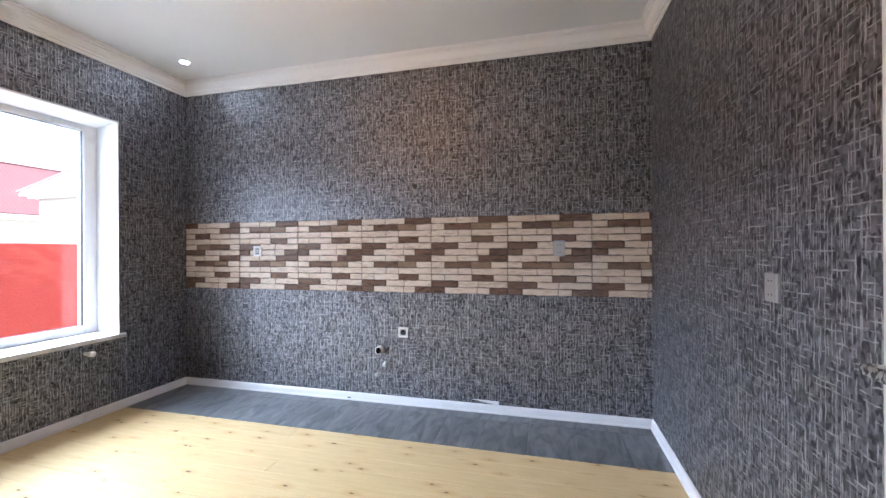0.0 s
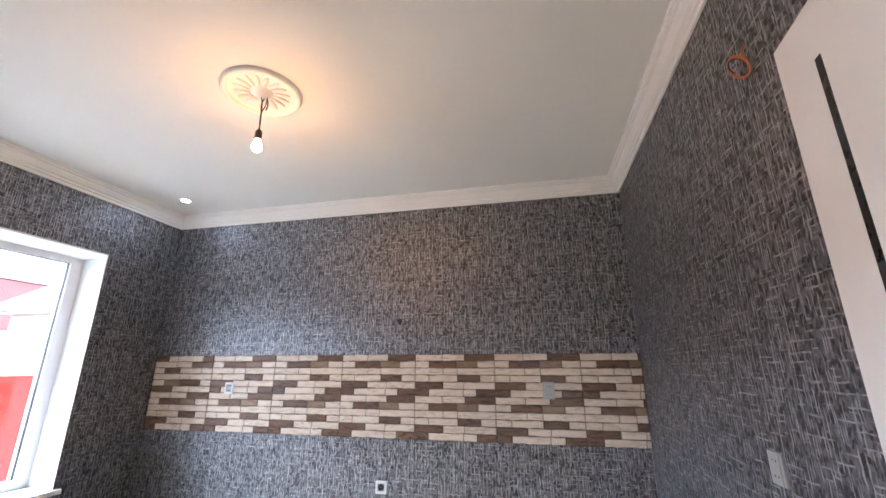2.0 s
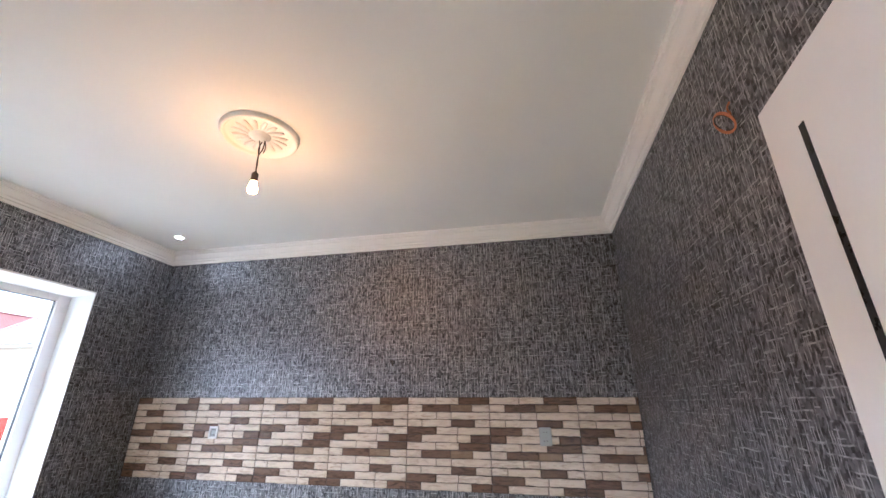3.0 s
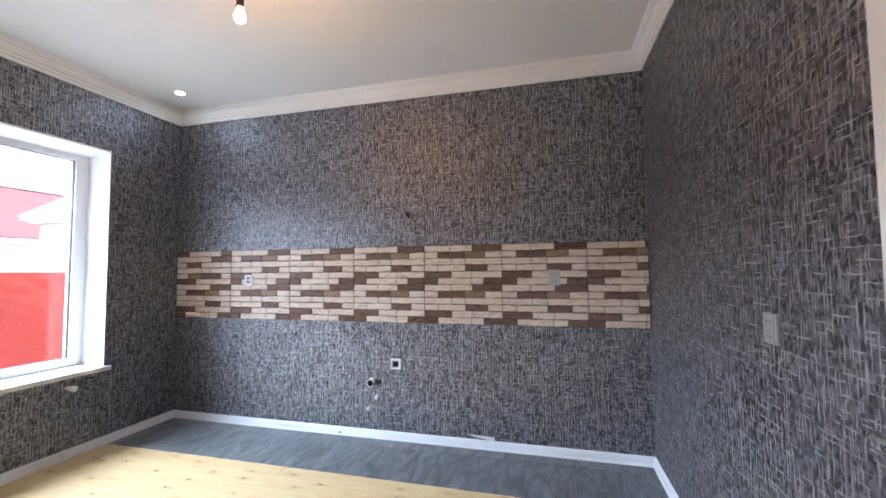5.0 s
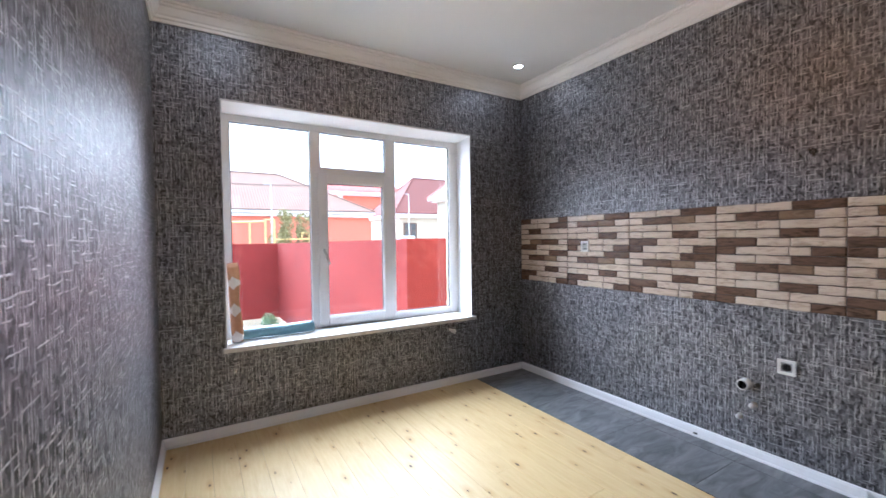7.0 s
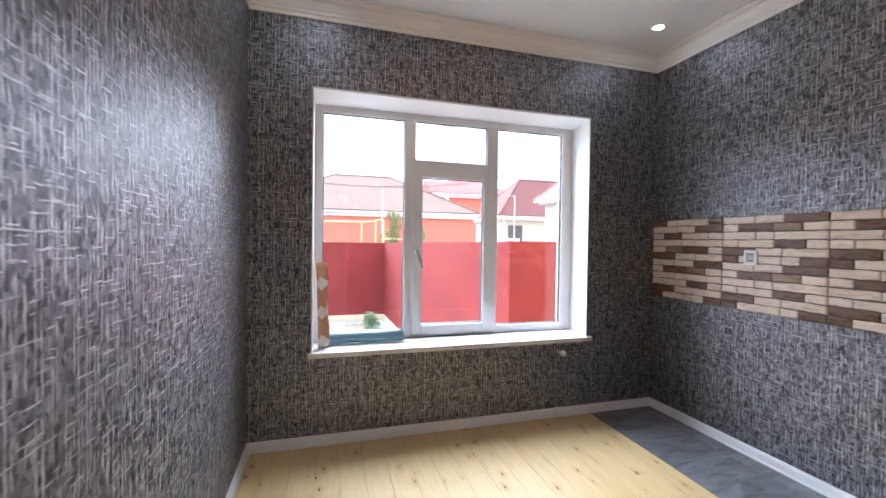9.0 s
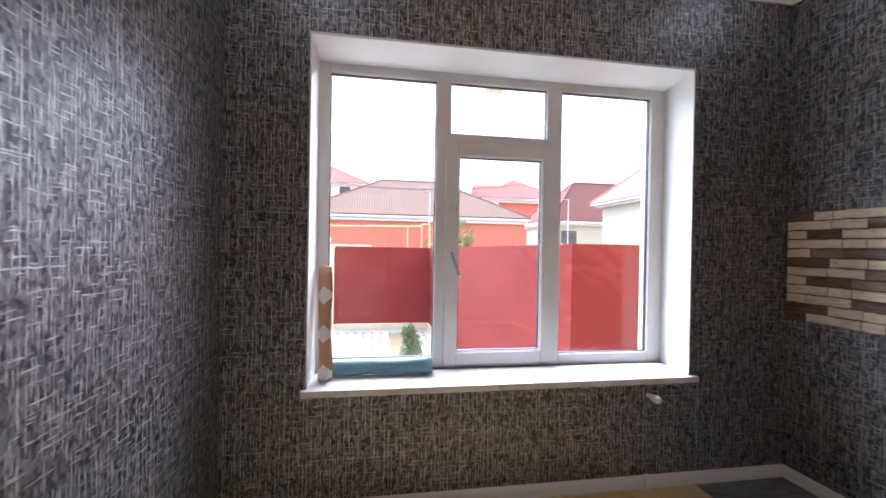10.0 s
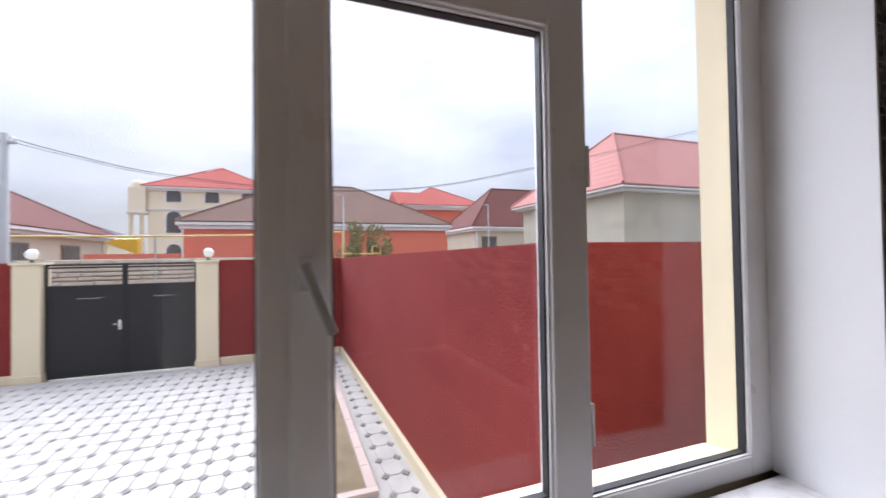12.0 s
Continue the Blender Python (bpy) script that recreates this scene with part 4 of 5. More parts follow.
def leaf_cloud(centres, n, size, seed):
    """Many small folded leaves scattered in the given lobes."""
    rng = random.Random(seed)
    verts, faces = [], []
    for i in range(n):
        cx, cy, cz, r, rz = centres[i % len(centres)]
        while True:
            p = Vector((rng.uniform(-1, 1), rng.uniform(-1, 1), rng.uniform(-1, 1)))
            if 0.25 < p.length < 1:
                break
        q = Euler((rng.uniform(-1.2, 1.2), rng.uniform(-1.2, 1.2), rng.uniform(0, 6.28))).to_matrix()
        c = Vector((cx + p.x * r, cy + p.y * r, cz + p.z * rz))
        s = size * rng.uniform(0.6, 1.3)
        b = len(verts)
        for v in ((-s, 0, 0), (0, -s * 0.42, s * 0.14), (s, 0, 0), (0, s * 0.42, s * 0.14)):
            verts.append(tuple(c + q @ Vector(v)))
        faces += [(b, b + 1, b + 2), (b, b + 2, b + 3)]
    bm = bmesh.new()
    me = bpy.data.meshes.new("leaves")
    me.from_pydata(verts, [], faces)
    bm.from_mesh(me)
    bpy.data.meshes.remove(me)
    return bm


def shrub(x, y, h, r, seed):
    rng = random.Random(seed)
    t = thing("clipped_shrub", "dense green upright clipped garden shrub", "shrub", (x, y, GZ + 0.02))
    tube("trunk", [(0, 0, -0.03), (0.01, 0.01, h * 0.4), (0, 0, h * 0.9)], 0.018, M_BARK, t)
    lobes = []
    for k in range(16):
        f = k / 15
        rr = r * (1.0 - 0.35 * f) * (0.75 + 0.35 * rng.random())
        lobes.append((rng.uniform(-0.25, 0.25) * r, rng.uniform(-0.25, 0.25) * r, h * (0.06 + 0.86 * f), rr, h * 0.09))
    part("foliage", leaf_cloud(lobes, 5200, 0.020, seed), M_LEAF, t, "small dark green leaves")


shrub(-7.0, 1.905, 1.24, 0.205, 4)

# ---- the houses across the street ----
def hip_roof(bm, x0, x1, y0, y1, ze, rise, over, along, hip=None):
    """A hipped roof over a block, with its overhang; the ridge runs along x or y."""
    x0, x1, y0, y1 = x0 - over, x1 + over, y0 - over, y1 + over
    half = hip or min(x1 - x0, y1 - y0) / 2
    if along == 'y':
        a, b = ((x0 + x1) / 2, y0 + half), ((x0 + x1) / 2, y1 - half)
    else:
        a, b = (x0 + half, (y0 + y1) / 2), (x1 - half, (y0 + y1) / 2)
    c = [bm.verts.new(p) for p in ((x0, y0, ze), (x1, y0, ze), (x1, y1, ze), (x0, y1, ze))]
    d = [bm.verts.new((x0, y0, ze - 0.05)), bm.verts.new((x1, y0, ze - 0.05)), bm.verts.new((x1, y1, ze - 0.05)), bm.verts.new((x0, y1, ze - 0.05))]
    ra, rb = bm.verts.new((*a, ze + rise)), bm.verts.new((*b, ze + rise))
    if along == 'y':
        quads = ((c[0], c[1], ra), (c[1], c[2], rb, ra), (c[2], c[3], rb), (c[3], c[0], ra, rb))
    else:
        quads = ((c[0], c[1], rb, ra), (c[1], c[2], rb), (c[2], c[3], ra, rb), (c[3], c[0], ra))
    for q in quads:
        bm.faces.new(q)
    for i in range(4):
        j = (i + 1) % 4
        bm.faces.new((c[i], c[j], d[j], d[i]))
    bm.faces.new(d)
    return a, b


def facade_window(parent, origin, face, u, z, w, h, arched=False, mat=None):
    """A window on a facade: face '+x' looks to +x (u along y), '+y' looks to +y (u along x)."""
    seg = 10
    def outline(ww, hh, d):
        if arched:
            pts = [(-ww / 2, 0), (ww / 2, 0)] + [(ww / 2 * math.cos(a), hh - ww / 2 + ww / 2 * math.sin(a)) for a in [math.pi * i / seg for i in range(seg + 1)]]
        else:
            pts = [(-ww / 2, 0), (ww / 2, 0), (ww / 2, hh), (-ww / 2, hh)]
        return pts
    def plate(ww, hh, z0, d0, d1):
        bm = bmesh.new()
        pts = outline(ww, hh, 0)
        rows = []
        for d in (d0, d1):
            rows.append([bm.verts.new((origin[0] + d, u + p, z + z0 + q) if face == '+x' else (u + p, origin[1] + d, z + z0 + q)) for p, q in pts])
        bm.faces.new(rows[1])
        for i in range(len(pts)):
            j = (i + 1) % len(pts)
            bm.faces.new((rows[0][i], rows[0][j], rows[1][j], rows[1][i]))
        return bm
    wd = part("window", plate(w + 0.24, h + 0.18, -0.09, 0.0, 0.05), M_TRIMW if mat is None else mat, parent, "pale window surround")
    part("pane", plate(w, h, 0.0, 0.03, 0.06), M_PANE_D, wd)
    part("window_bar", plate(0.07, h * 0.94, 0.0, 0.05, 0.075) if not arched else plate(0.06, h * 0.9, 0.0, 0.05, 0.075), M_FRAME_D, wd)
    bm = bmesh.new()
    if face == '+x':
        box(bm, origin[0] + 0.05, origin[0] + 0.08, u - w / 2, u + w / 2, z + h * 0.55, z + h * 0.55 + 0.06)
    else:
        box(bm, u - w / 2, u + w / 2, origin[1] + 0.05, origin[1] + 0.08, z + h * 0.55, z + h * 0.55 + 0.06)
    part("window_bar", bm, M_FRAME_D, wd)
    return wd


def house(name, label, x0, x1, y0, y1, eave, rise, wall_mat, roof_m, along='y', over=0.5, fascia=0.32, hip=None):
    t = thing(name, label, "house", (0, 0, 0))
    wall = part("wall", boxed(x0, x1, y0, y1, GZ - 0.06, eave - 0.02), wall_mat, t)
    bm = bmesh.new()
    a, b = hip_roof(bm, x0, x1, y0, y1, eave + 0.06, rise, over, along, hip)
    roof = part("roof", bm, roof_m, t)
    for k, (dz0, dz1, grow) in enumerate(((-fascia, -fascia * 0.5, over * 0.55), (-fascia * 0.5 + 0.01, 0.0, over * 0.95))):
        part("fascia", boxed(x0 - grow, x1 + grow, y0 - grow, y1 + grow, eave + dz0, eave + dz1, 0.02), M_TRIMW, t, "white stepped eaves moulding")
    # ridge and hip caps
    z1 = eave + 0.06 + rise
    ends = [(*a, z1), (*b, z1)]
    tube("ridge_cap", [ends[0], tuple((Vector(ends[0]) + Vector(ends[1])) / 2), ends[1]], 0.06, roof_m, roof)
    for cx, cy in ((x0 - over, y0 - over), (x1 + over, y0 - over), (x1 + over, y1 + over), (x0 - over, y1 + over)):
        e = min(ends, key=lambda p: (p[0] - cx) ** 2 + (p[1] - cy) ** 2)
        tube("hip_cap", [(cx, cy, eave + 0.06), tuple((Vector((cx, cy, eave + 0.06)) + Vector(e)) / 2), e], 0.06, roof_m, roof)
    return t


red_house = house("orange_house", "single-storey orange house with a brown hip roof", -33.2, -24.0, -2.95, 10.05, 3.02, 2.66, M_ORANGE, M_ROOF_BR, over=0.3)
beige = house("beige_street_house", "beige house with maroon hip roof beside the street", -35.0, -19.0, -19.0, -9.8, 2.86, 3.2, M_BEIGE, M_ROOF_MA, 'x')
for u, w in ((-30.6, 1.75), (-26.0, 1.2), (-22.4, 1.2)):
    facade_window(beige, (0, -9.8), '+y', u, 0.42, w, 1.65, mat=M_FRAME_D)
part("downpipe", boxed(-34.8, -34.68, -9.79, -9.70, GZ, 2.5), M_TRIMW, beige, "white rain pipe")

villa = house("cream_villa", "tall cream villa with arched windows and red roof", -55.6, -45.0, -10.2, 0.0, 7.85, 3.0, M_CREAMF, M_ROOF_RD, over=0.4, fascia=0.35)
for z, h in ((6.52, 1.2), (3.72, 1.95), (0.75, 1.95)):
    for u in (-8.2, -5.15, -2.1):
        facade_window(villa, (-45.0, 0), '+x', u, z, 1.15, h, True)
part("bay", boxed(-46.4, -44.6, -11.55, -10.25, 5.55, 7.7, 0.05), M_CREAMF, villa, "cream corner bay")
part("bay_base", boxed(-46.5, -44.5, -11.65, -10.1, 5.42, 5.56, 0.03), M_TRIMW, villa)
for y in (-11.4, -10.6):
    part("column", lathe([(0.19, GZ), (0.17, 5.2), (0.24, 5.3), (0.24, 5.43)], 14, Matrix.Translation((-44.85, y, 0))), M_CREAMF, villa, smooth=True)
part("bay_roof", lathe([(0.66, 0), (0.64, 0.3), (0.5, 0.55), (0.27, 0.7), (0, 0.75)], 20, Matrix.Translation((-45.3, -10.9, 7.7))), M_CREAMF, villa, "small cream domed bay roof", smooth=True)
part("string_course", boxed(-45.0, -44.88, -10.2, 0.0, 5.78, 5.92), M_TRIMW, villa)

far_red = house("red_roofed_house", "two-storey orange house under a red hip roof", -50.0, -42.0, 12.6, 21.0, 6.5, 2.5, M_ORANGE, M_ROOF_RD, over=0.6, fascia=0.45)
bm = bmesh.new()
gab = [[bm.verts.new((x, y, z)) for x, z in ((-46.9, 6.5), (-41.3, 6.5), (-44.0, 8.12))] for y in (11.65, 16.4)]
bm.faces.new(gab[0])
bm.faces.new(gab[1])
for i in range(3):
    j = (i + 1) % 3
    bm.faces.new((gab[0][i], gab[0][j], gab[1][j], gab[1][i]))
part("gable_roof", bm, M_ROOF_RD, far_red, "lower red side gable")
part("wing", boxed(-46.5, -41.7, 12.1, 13.2, GZ - 0.06, 6.495), M_ORANGE, far_red)
part("corner_pilaster", boxed(-41.75, -41.6, 13.3, 13.8, GZ, 6.1), M_TRIMW, far_red, "white corner pilaster")
h3 = house("beige_maroon_house", "beige house with maroon hip roof and pale ridges", -35.9, -30.0, 14.75, 27.0, 3.42, 3.42, M_BEIGE, M_ROOF_MA)
facade_window(h3, (-30.0, 0), '+x', 12.9 + 3.0, 1.3, 1.0, 1.3, mat=M_FRAME_D)
part("downpipe", boxed(-29.99, -29.90, 14.78, 14.90, GZ, 3.1), M_TRIMW, h3, "white rain pipe")
grey = house("raw_cement_house", "unfinished cement house with a pinkish-red metal roof", -19.4, -13.0, 12.4, 24.0, 3.53, 2.94, M_GREYF, M_ROOF_PK, over=0.45, fascia=0.16, hip=3.1)
part("corner_render", boxed(-13.02, -12.97, 12.37, 12.80, GZ, 3.36), M_GREYF, grey)
shed = house("grey_roofed_house", "distant low house with a grey sheet roof", -62.0, -52.0, -30.0, -16.0, 3.6, 2.4, M_BEIGE, M_ROOF_GR)
bm = bmesh.new()
vs = [bm.verts.new(p) for p in ((-36, -10.4, 2.75), (-36, -8.3, 2.75), (-36, -8.3, 1.7), (-36, -10.4, 2.6), (-36.8, -10.4, 2.85), (-36.8, -8.3, 2.85), (-36.8, -8.3, 1.8), (-36.8, -10.4, 2.7))]
for q in ((0, 1, 2, 3), (4, 7, 6, 5), (0, 4, 5, 1), (1, 5, 6, 2), (2, 6, 7, 3), (3, 7, 4, 0)):
    bm.faces.new([vs[i] for i in q])
for y, z in ((-10.3, 2.68), (-8.45, 1.9)):
    box(bm, -36.45, -36.35, y, y + 0.1, GZ - 0.06, z)
tagged(link_mesh("street_awning", bm, M_AWNING), "yellow sloping awning beside the street house", "awning")

# rubble wall over the street, seen through the open bays of the gate
rub = tagged(link_mesh("rubble_wall", boxed(-19.5, -19.2, -8.0, 0.9, GZ - 0.06, 1.33), M_CONC), "rough sandstone rubble wall across the street", "stone wall", kind="structure")
rng = random.Random(11)
z = 0.30
while z < 1.32:
    h = rng.uniform(0.12, 0.19)
    y = -6.6
    while y < 0.7:
        w = rng.uniform(0.3, 0.95)
        part("stone", boxed(-19.2, -19.16 + rng.uniform(0, 0.05), y + 0.012, y + w - 0.012, z + 0.008 + rng.uniform(0, 0.02), z + h - 0.006 - rng.uniform(0, 0.02), 0.018, 1), M_RUBBLE, rub)
        y += w
    z += h
low = link_mesh("orange_garden_wall", boxed(-23.3, -23.0, -6.3, -2.9, GZ - 0.06, 1.55), M_ORANGE)
tagged(low, "low orange garden wall beside the orange house", "garden wall", kind="structure")

# gas pipes, pole, cables, tree
t = thing("gas_pipe", "pale yellow gas pipe on posts along the street", "gas pipe")
tube("pipe", [(-17, -12.0, 2.02), (-17, -3.0, 2.00), (-17, 2.55, 2.07)], 0.032, M_YELLOW, t)
for y in (-9.5, -2.2):
    tube("post", [(-17, y, GZ - 0.06), (-17, y, 0.6), (-17, y, 2.04)], 0.025, M_POLE, t)
for a, b in (((3.12, 2.17), (3.45, 2.17)), ((2.55, 2.07), (3.12, 2.1)), ((3.45, 1.38), (4.8, 1.38))):
    tube("pipe", [(-17, a[0], a[1]), (-17, (a[0] + b[0]) / 2, (a[1] + b[1]) / 2), (-17, b[0], b[1])], 0.032, M_YELLOW, t)
for y, z0, z1 in ((2.55, GZ - 0.06, 2.07), (3.12, GZ - 0.06, 2.17), (3.45, GZ - 0.06, 2.17), (4.5, 1.38, 1.64), (4.8, GZ - 0.06, 1.64)):
    tube("pipe", [(-17, y, z0), (-17, y, (z0 + z1) / 2), (-17, y, z1)], 0.032, M_YELLOW, t)
tube("pipe", [(-17, 4.5, 1.64), (-17, 4.65, 1.64), (-17, 4.8, 1.64)], 0.032, M_YELLOW, t)

t = thing("utility_pole", "grey concrete utility pole with a cross arm", "utility pole", (-14.0, -4.22, GZ - 0.06))
part("pole", lathe([(0.10, 0), (0.075, 5.35), (0, 5.36)], 16), M_POLE, t, smooth=True)
part("cross_arm", boxed(-0.04, 0.04, -0.28, 0.20, 5.12, 5.19, 0.01), M_POLE, t)
for y in (-0.24, 0.15):
    part("insulator", lathe([(0.02, 0), (0.035, 0.02), (0.03, 0.07), (0, 0.08)], 12, Matrix.Translation((0, y, 5.19))), M_WHITE, t, smooth=True)
t = thing("overhead_cable", "slack dark overhead cable across the street", "cable")
tube("cable", [(-14, -4.22, 4.07), (-14, -3.31, 3.82), (-14, -1.15, 3.39), (-14, 4.5, 3.26), (-14, 9.5, 4.22), (-14, 17.3, 6.22)], 0.009, M_WIRE, t, res=16)
tube("cable", [(-14, -4.22, 3.99), (-14, -3.31, 3.76), (-14, -1.15, 3.34), (-14, 4.5, 3.23), (-14, 9.5, 4.17), (-14, 17.3, 6.14)], 0.006, M_WIRE, t, res=16)
tube("cable", [(-14, -4.4, 4.02), (-14, -9.0, 4.15), (-14, -16.0, 4.6)], 0.008, M_WIRE, t, res=16)
for x, y, h in ((-22.5, 4.13, 5.49), (-27.0, 14.34, 5.9)):
    t = thing("street_lamp", "thin grey street lamp post with short arm", "street lamp", (x, y, GZ - 0.06), "street lamps")
    part("post", lathe([(0.05, 0), (0.035, h), (0, h + 0.01)], 10), M_POLE, t, smooth=True)
    part("arm", boxed(-0.03, 0.03, -0.35, 0.02, h - 0.03, h + 0.03, 0.01), M_POLE, t)


def street_tree(x, y, h, seed):
    rng = random.Random(seed)
    t = thing("street_tree", "slender pale green street tree behind the wall", "tree", (x, y, GZ - 0.06))
    part("trunk", lathe([(0.07, 0), (0.05, h * 0.5), (0.02, h * 0.85), (0, h * 0.9)], 10), M_BARK, t, smooth=True)
    lobes = []
    for k in range(34):
        a, f = rng.uniform(0, 6.28), rng.uniform(0.58, 0.97)
        d = 1.0 * math.sqrt(rng.random()) * (1.0 if f < 0.82 else 0.75)
        c = (d * math.cos(a), d * math.sin(a), h * f)
        if k < 14:
            tube("limb", [(0, 0, h * (f - 0.28)), (c[0] * 0.5, c[1] * 0.5, h * (f - 0.13)), c], 0.014, M_BARK, t)
        lobes.append((*c, 0.20, 0.30))
    part("crown", leaf_cloud(lobes, 4600, 0.055, seed), M_LEAF2, t, "thin yellow-green leaves")


street_tree(-17.6, 4.45, 3.75, 7)
t = thing("air_conditioner", "white outdoor air-conditioner unit above the wall", "air conditioner", (-16.5, 9.0, 0.93))
part("casing", boxed(-0.15, 0.15, -0.40, 0.40, 0, 0.55, 0.02), M_WHITE, t)
part("fan_grille", lathe([(0, 0.012), (0.2, 0.012), (0.22, 0.0)], 24, Matrix.Translation((0.15, -0.1, 0.28)) @ Matrix.Rotation(radians(90), 4, 'Y')), M_GREYPL, t)
part("bracket", boxed(-0.1, 0.1, -0.3, 0.3, -2.14, 0.0), M_POLE, t)

# ---- tiles, boards and pavers ----
def wall_tiles():
    """Seven columns of brick-look tiles in two rows; the last column is cut, the first upper tile is set upside down."""
    rows = [(('c', 0.35), ('c', 0.28), ('d', 0.37)), (('c', 0.18), ('d', 0.35), ('t', 0.26), ('c', 0.21)),
            (('c', 0.36), ('c', 0.18), ('c', 0.46)), (('c', 0.18), ('c', 0.36), ('d', 0.28), ('c', 0.18)),
            (('d', 0.36), ('c', 0.26), ('c', 0.38)), (('g', 0.18), ('c', 0.43), ('c', 0.16), ('d', 0.23))]
    mats = {'c': M_CREAM_B, 'd': M_DARK_B, 't': M_TAN_B, 'g': M_DARK_B}
    TW, TH, x_left, z_bot = 0.6, 0.3, -2.742, 0.905
    wall = thing("tile_band", "band of brick-look glazed tiles across the wall", "wall tiles", (0, 0, 0), kind="structure")
    meshes = {}

    def pillow(w, h, mat, turn=0):
        key = (round(w, 3), round(h, 3), mat.name, turn % 3)
        if key not in meshes:
            bm = bmesh.new()
            rngs = random.Random(len(meshes))
            front, back = [], []
            n = max(3, int(w / 0.035))
            edge = [(-1 + 2 * i / n, -1) for i in range(n + 1)] + [(1 - 2 * i / n, 1) for i in range(n + 1)]
            for sx, sz in edge:
                j = rngs.uniform(-0.001, 0.0054)
                end = 0.0 if abs(sx) < 0.99 else rngs.uniform(0.0, 0.0025)
                back.append(bm.verts.new((sx * w / 2, 0.0, sz * (h / 2 - max(j, 0) * 0.8))))
                front.append(bm.verts.new((sx * (w / 2 - 0.003 - end), -0.0045 + rngs.uniform(-0.0008, 0.0008), sz * (h / 2 - 0.0035 - j))))
            mid = [bm.verts.new((-w / 2 + w * (i + 0.5) / n, -0.0058, rngs.uniform(-0.003, 0.003))) for i in range(n)]
            m_ = len(edge)
            for i in range(m_):
                j = (i + 1) % m_
                bm.faces.new((back[i], back[j], front[j], front[i]))
            for i in range(n):
                bm.faces.new((front[i], front[i + 1], mid[i]))
                bm.faces.new((front[m_ - 2 - i], front[m_ - 1 - i], mid[i]))
                if i:
                    bm.faces.new((front[i], mid[i], mid[i - 1]))
                    bm.faces.new((front[m_ - 1 - i], mid[i - 1], mid[i]))
            bm.faces.new((front[0], mid[0], front[m_ - 1]))
            bm.faces.new((front[n], front[n + 1], mid[n - 1]))
            bmesh.ops.recalc_face_normals(bm, faces=bm.faces)
            me = bpy.data.meshes.new("brick")
            bm.to_mesh(me)
            bm.free()
            me.materials.append(mat)
            meshes[key] = me
        return meshes[key]

    for col in range(7):
        for row in range(2):
            w_tile = TW if col < 6 else XE - (x_left + 3.6) - 0.002
            x0, z0 = x_left + col * TW, z_bot + row * TH
            tile = part("tile", boxed(x0 + 0.0008, x0 + w_tile - 0.0008, YN - 0.008, YN - 0.0005, z0 + 0.0008, z0 + TH - 0.0008), M_GROUT, wall)
            flip = col == 0 and row == 1
            order = list(reversed(rows)) if flip else rows
            hh = TH / 6
            for k, bricks in enumerate(order):
                seq = list(reversed(bricks)) if flip else bricks
                xx = 0.0
                for kind, frac in seq:
                    a, b = xx, xx + frac * TW
                    xx = b
                    b = min(b, w_tile)
                    if b - a < 0.012:
                        continue
                    ob = bpy.data.objects.new("brick", pillow(b - a - 0.003, hh - 0.0015, mats[kind], col + 2 * row))
                    scene.collection.objects.link(ob)
                    ob.parent = tile
                    ob.location = (x0 + (a + b) / 2, YN - 0.008, z0 + TH - (k + 0.5) * hh)


wall_tiles()


def floor_boards():
    floor = tagged(link_mesh("floor", boxed(XW, XE, YS, YN, -0.2, -0.022), M_GROUT), "pine board floor with a grey tiled strip", "floor", kind="structure")
    rng = random.Random(5)
    y_end, n = 3.108, 18
    wd = (y_end - YS) / n
    for k in range(n):
        cut = XW + rng.uniform(0.8, 3.4)
        y0 = YS + k * wd
        for x0, x1 in ((XW, cut), (cut, XE)):
            bm = boxed(0.0006, x1 - x0 - 0.0006, 0.0005, wd - 0.0005, -0.021, 0.0, 0.0012, 1)
            ob = part("floor_board", bm, M_PINE, floor)
            ob.location = (x0, y0, rng.uniform(-0.0006, 0.0))
    # grey tiles along the tiled wall, with a cut strip at the back
    xs = [XW, -2.58, -1.98, -1.38, -0.78, -0.18, 0.42, 1.02, XE]
    for a, b in zip(xs, xs[1:]):
        for y0, y1 in ((3.109, 3.555), (3.555, YN)):
            bm = boxed(0.0012, b - a - 0.0012, 0.0012, y1 - y0 - 0.0012, -0.021, 0.001, 0.001, 1)
            ob = part("floor_tile", bm, M_SLATE, floor)
            ob.location = (a, y0, 0)


floor_boards()


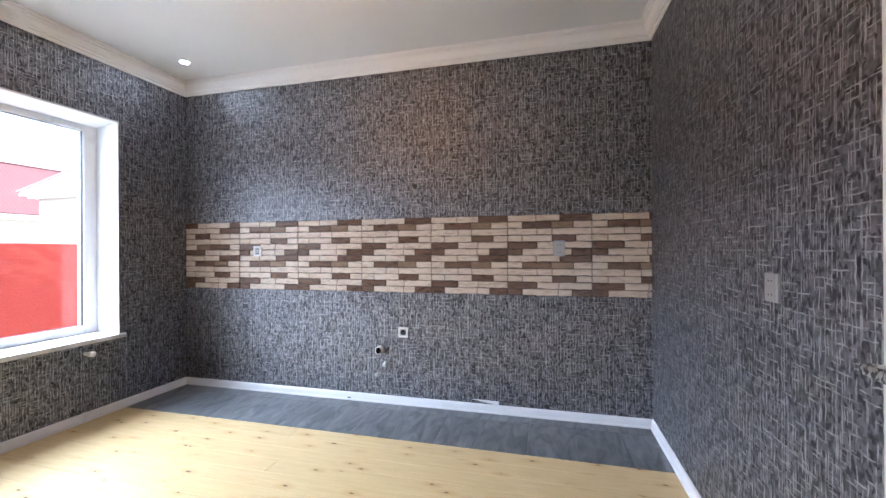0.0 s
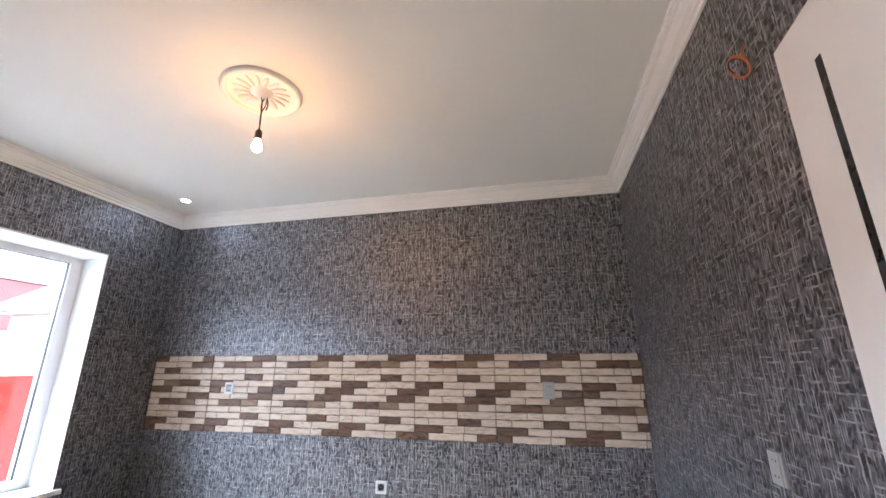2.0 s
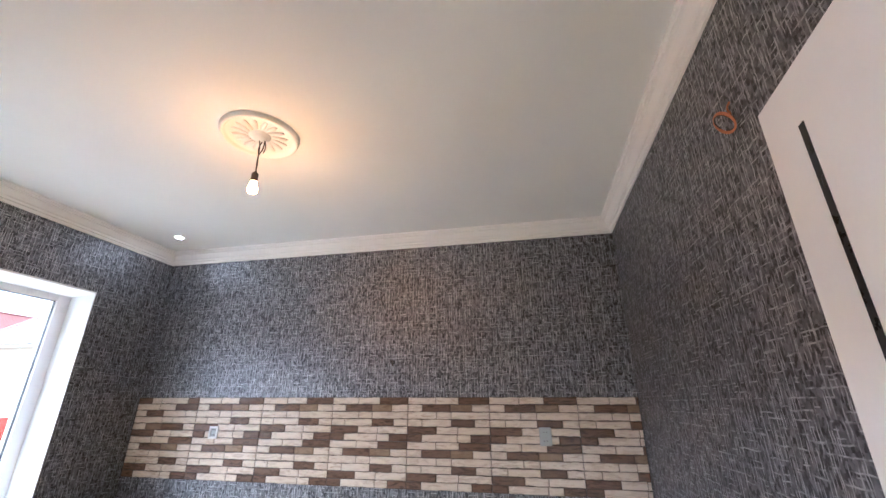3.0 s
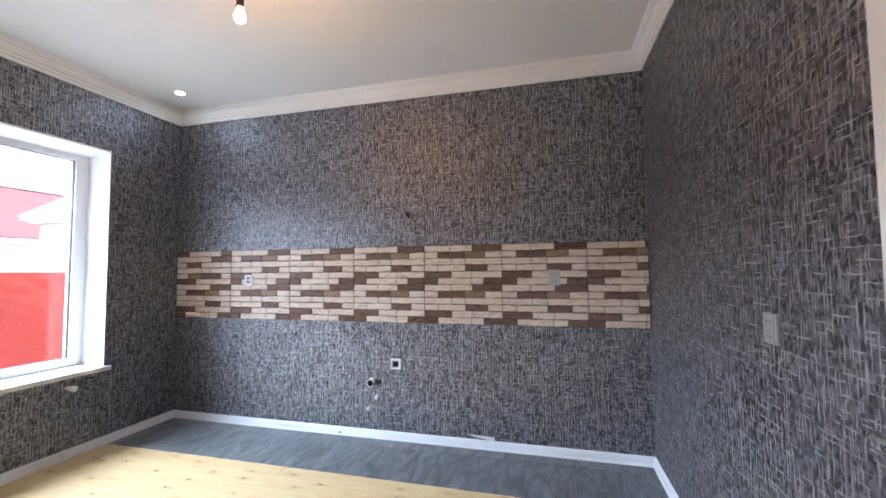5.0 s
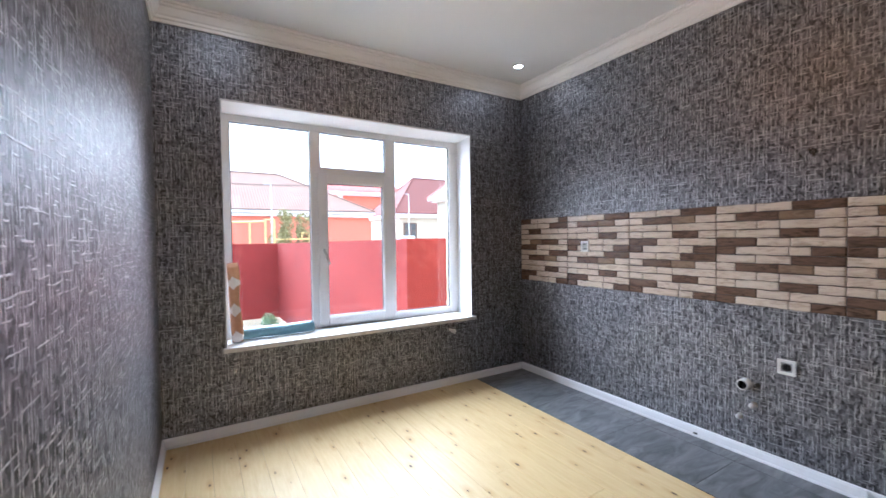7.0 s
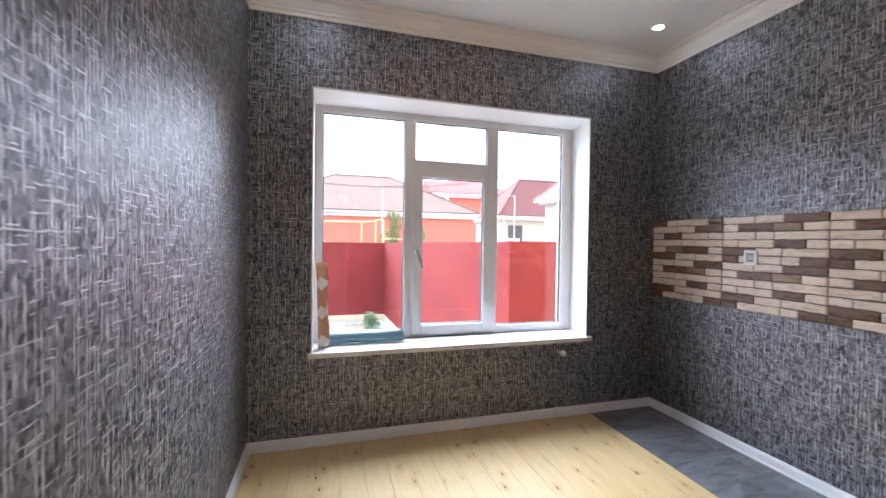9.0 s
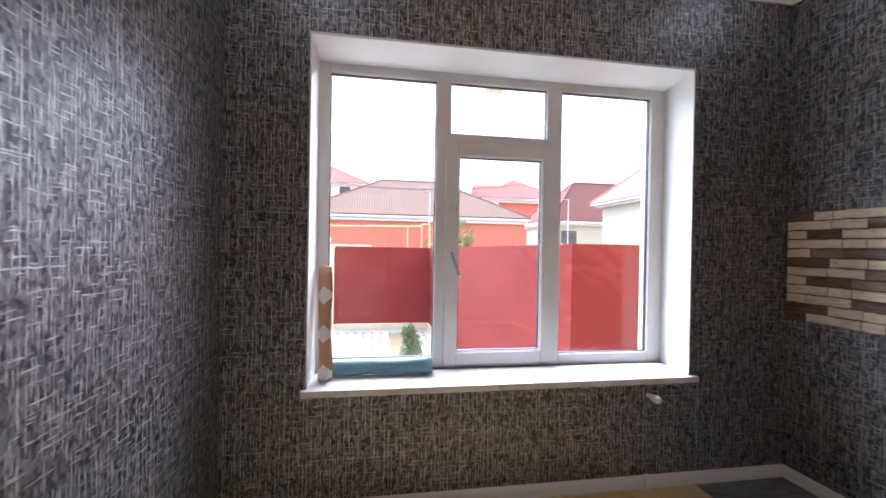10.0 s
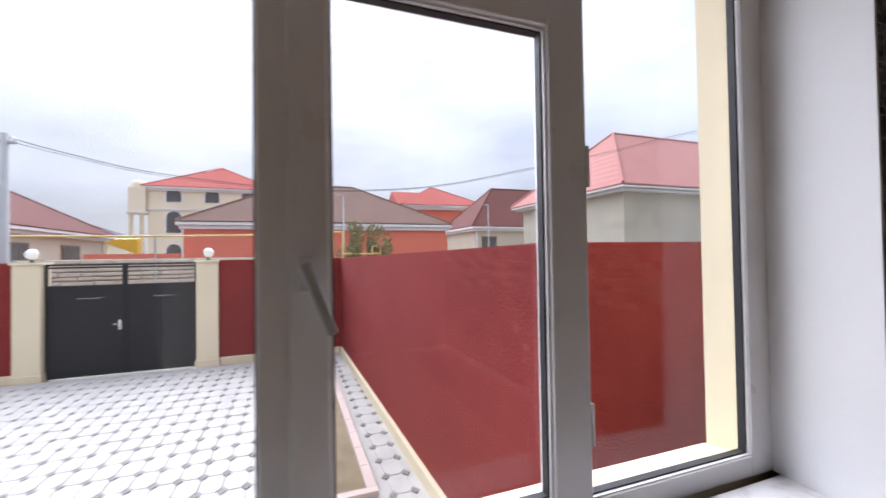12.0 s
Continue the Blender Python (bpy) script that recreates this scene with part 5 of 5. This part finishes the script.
def yard_paving():
    """Long octagons with dark lozenges between them; the nearest are single pieces, the rest one mesh."""
    px, py = 0.37, 0.235
    pave = thing("pavement", "pale octagon pavers with dark lozenge insets", "paving", (0, 0, 0), kind="structure")

    def ring(shape):
        if shape == "oct":
            a, b, cx, cy = px / 2 - 0.005, py / 2 - 0.005, 0.075, 0.055
            return [(-a + cx, -b), (a - cx, -b), (a, -b + cy), (a, b - cy), (a - cx, b), (-a + cx, b), (-a, b - cy), (-a, -b + cy)]
        return [(-0.060, 0), (0, -0.043), (0.060, 0), (0, 0.043)]

    def verts_of(pts):
        n = len(pts)
        s = 0.965
        v = [(x, y, -0.012) for x, y in pts] + [(x, y, -0.004) for x, y in pts] + [(x * s, y * s, 0.0) for x, y in pts]
        f = [(i, (i + 1) % n, n + (i + 1) % n, n + i) for i in range(n)] + [(n + i, n + (i + 1) % n, 2 * n + (i + 1) % n, 2 * n + i) for i in range(n)] + [tuple(range(2 * n, 3 * n))]
        return v, f

    single, bulk = {}, {}
    for shape, mat in (("oct", M_PAVE_L), ("dot", M_PAVE_D)):
        v, f = verts_of(ring(shape))
        me = bpy.data.meshes.new("paver")
        me.from_pydata(v, [], f)
        me.materials.append(mat)
        single[shape] = (me, v, f)
        bulk[shape] = ([], [])
    rng = random.Random(3)
    count = {"oct": 0, "dot": 0}
    x = -3.5
    while x > PX0 + 0.1:
        y = 3.035
        while y > -11.8:
            for shape, ox, oy in (("oct", 0, 0), ("dot", px / 2, py / 2)):
                cx, cy = x + ox, y + oy
                if cx > XO - 0.2 or cy > 2.86 + (cx - GX) * 0.0235 or (-12.05 < cx < -6.28 and 1.56 < cy < 2.58):
                    continue
                me, v, f = single[shape]
                dz = rng.uniform(-0.002, 0.002)
                if -9.6 < cx < -6.0 and -0.6 < cy < 2.95 and count[shape] < 148:
                    count[shape] += 1
                    ob = bpy.data.objects.new("paver", me)
                    scene.collection.objects.link(ob)
                    ob.parent = pave
                    ob.location = (cx, cy, GZ + dz)
                else:
                    V, F = bulk[shape]
                    b = len(V)
                    V.extend((cx + p[0], cy + p[1], GZ + dz + p[2]) for p in v)
                    F.extend(tuple(b + i for i in q) for q in f)
            y -= py
        x -= px
    for shape, mat in (("oct", M_PAVE_L), ("dot", M_PAVE_D)):
        V, F = bulk[shape]
        me = bpy.data.meshes.new("paver_field")
        me.from_pydata(V, [], F)
        me.materials.append(mat)
        ob = new("paver_field", me)
        ob.parent = pave
        ob["kind"] = "stuff"


yard_paving()
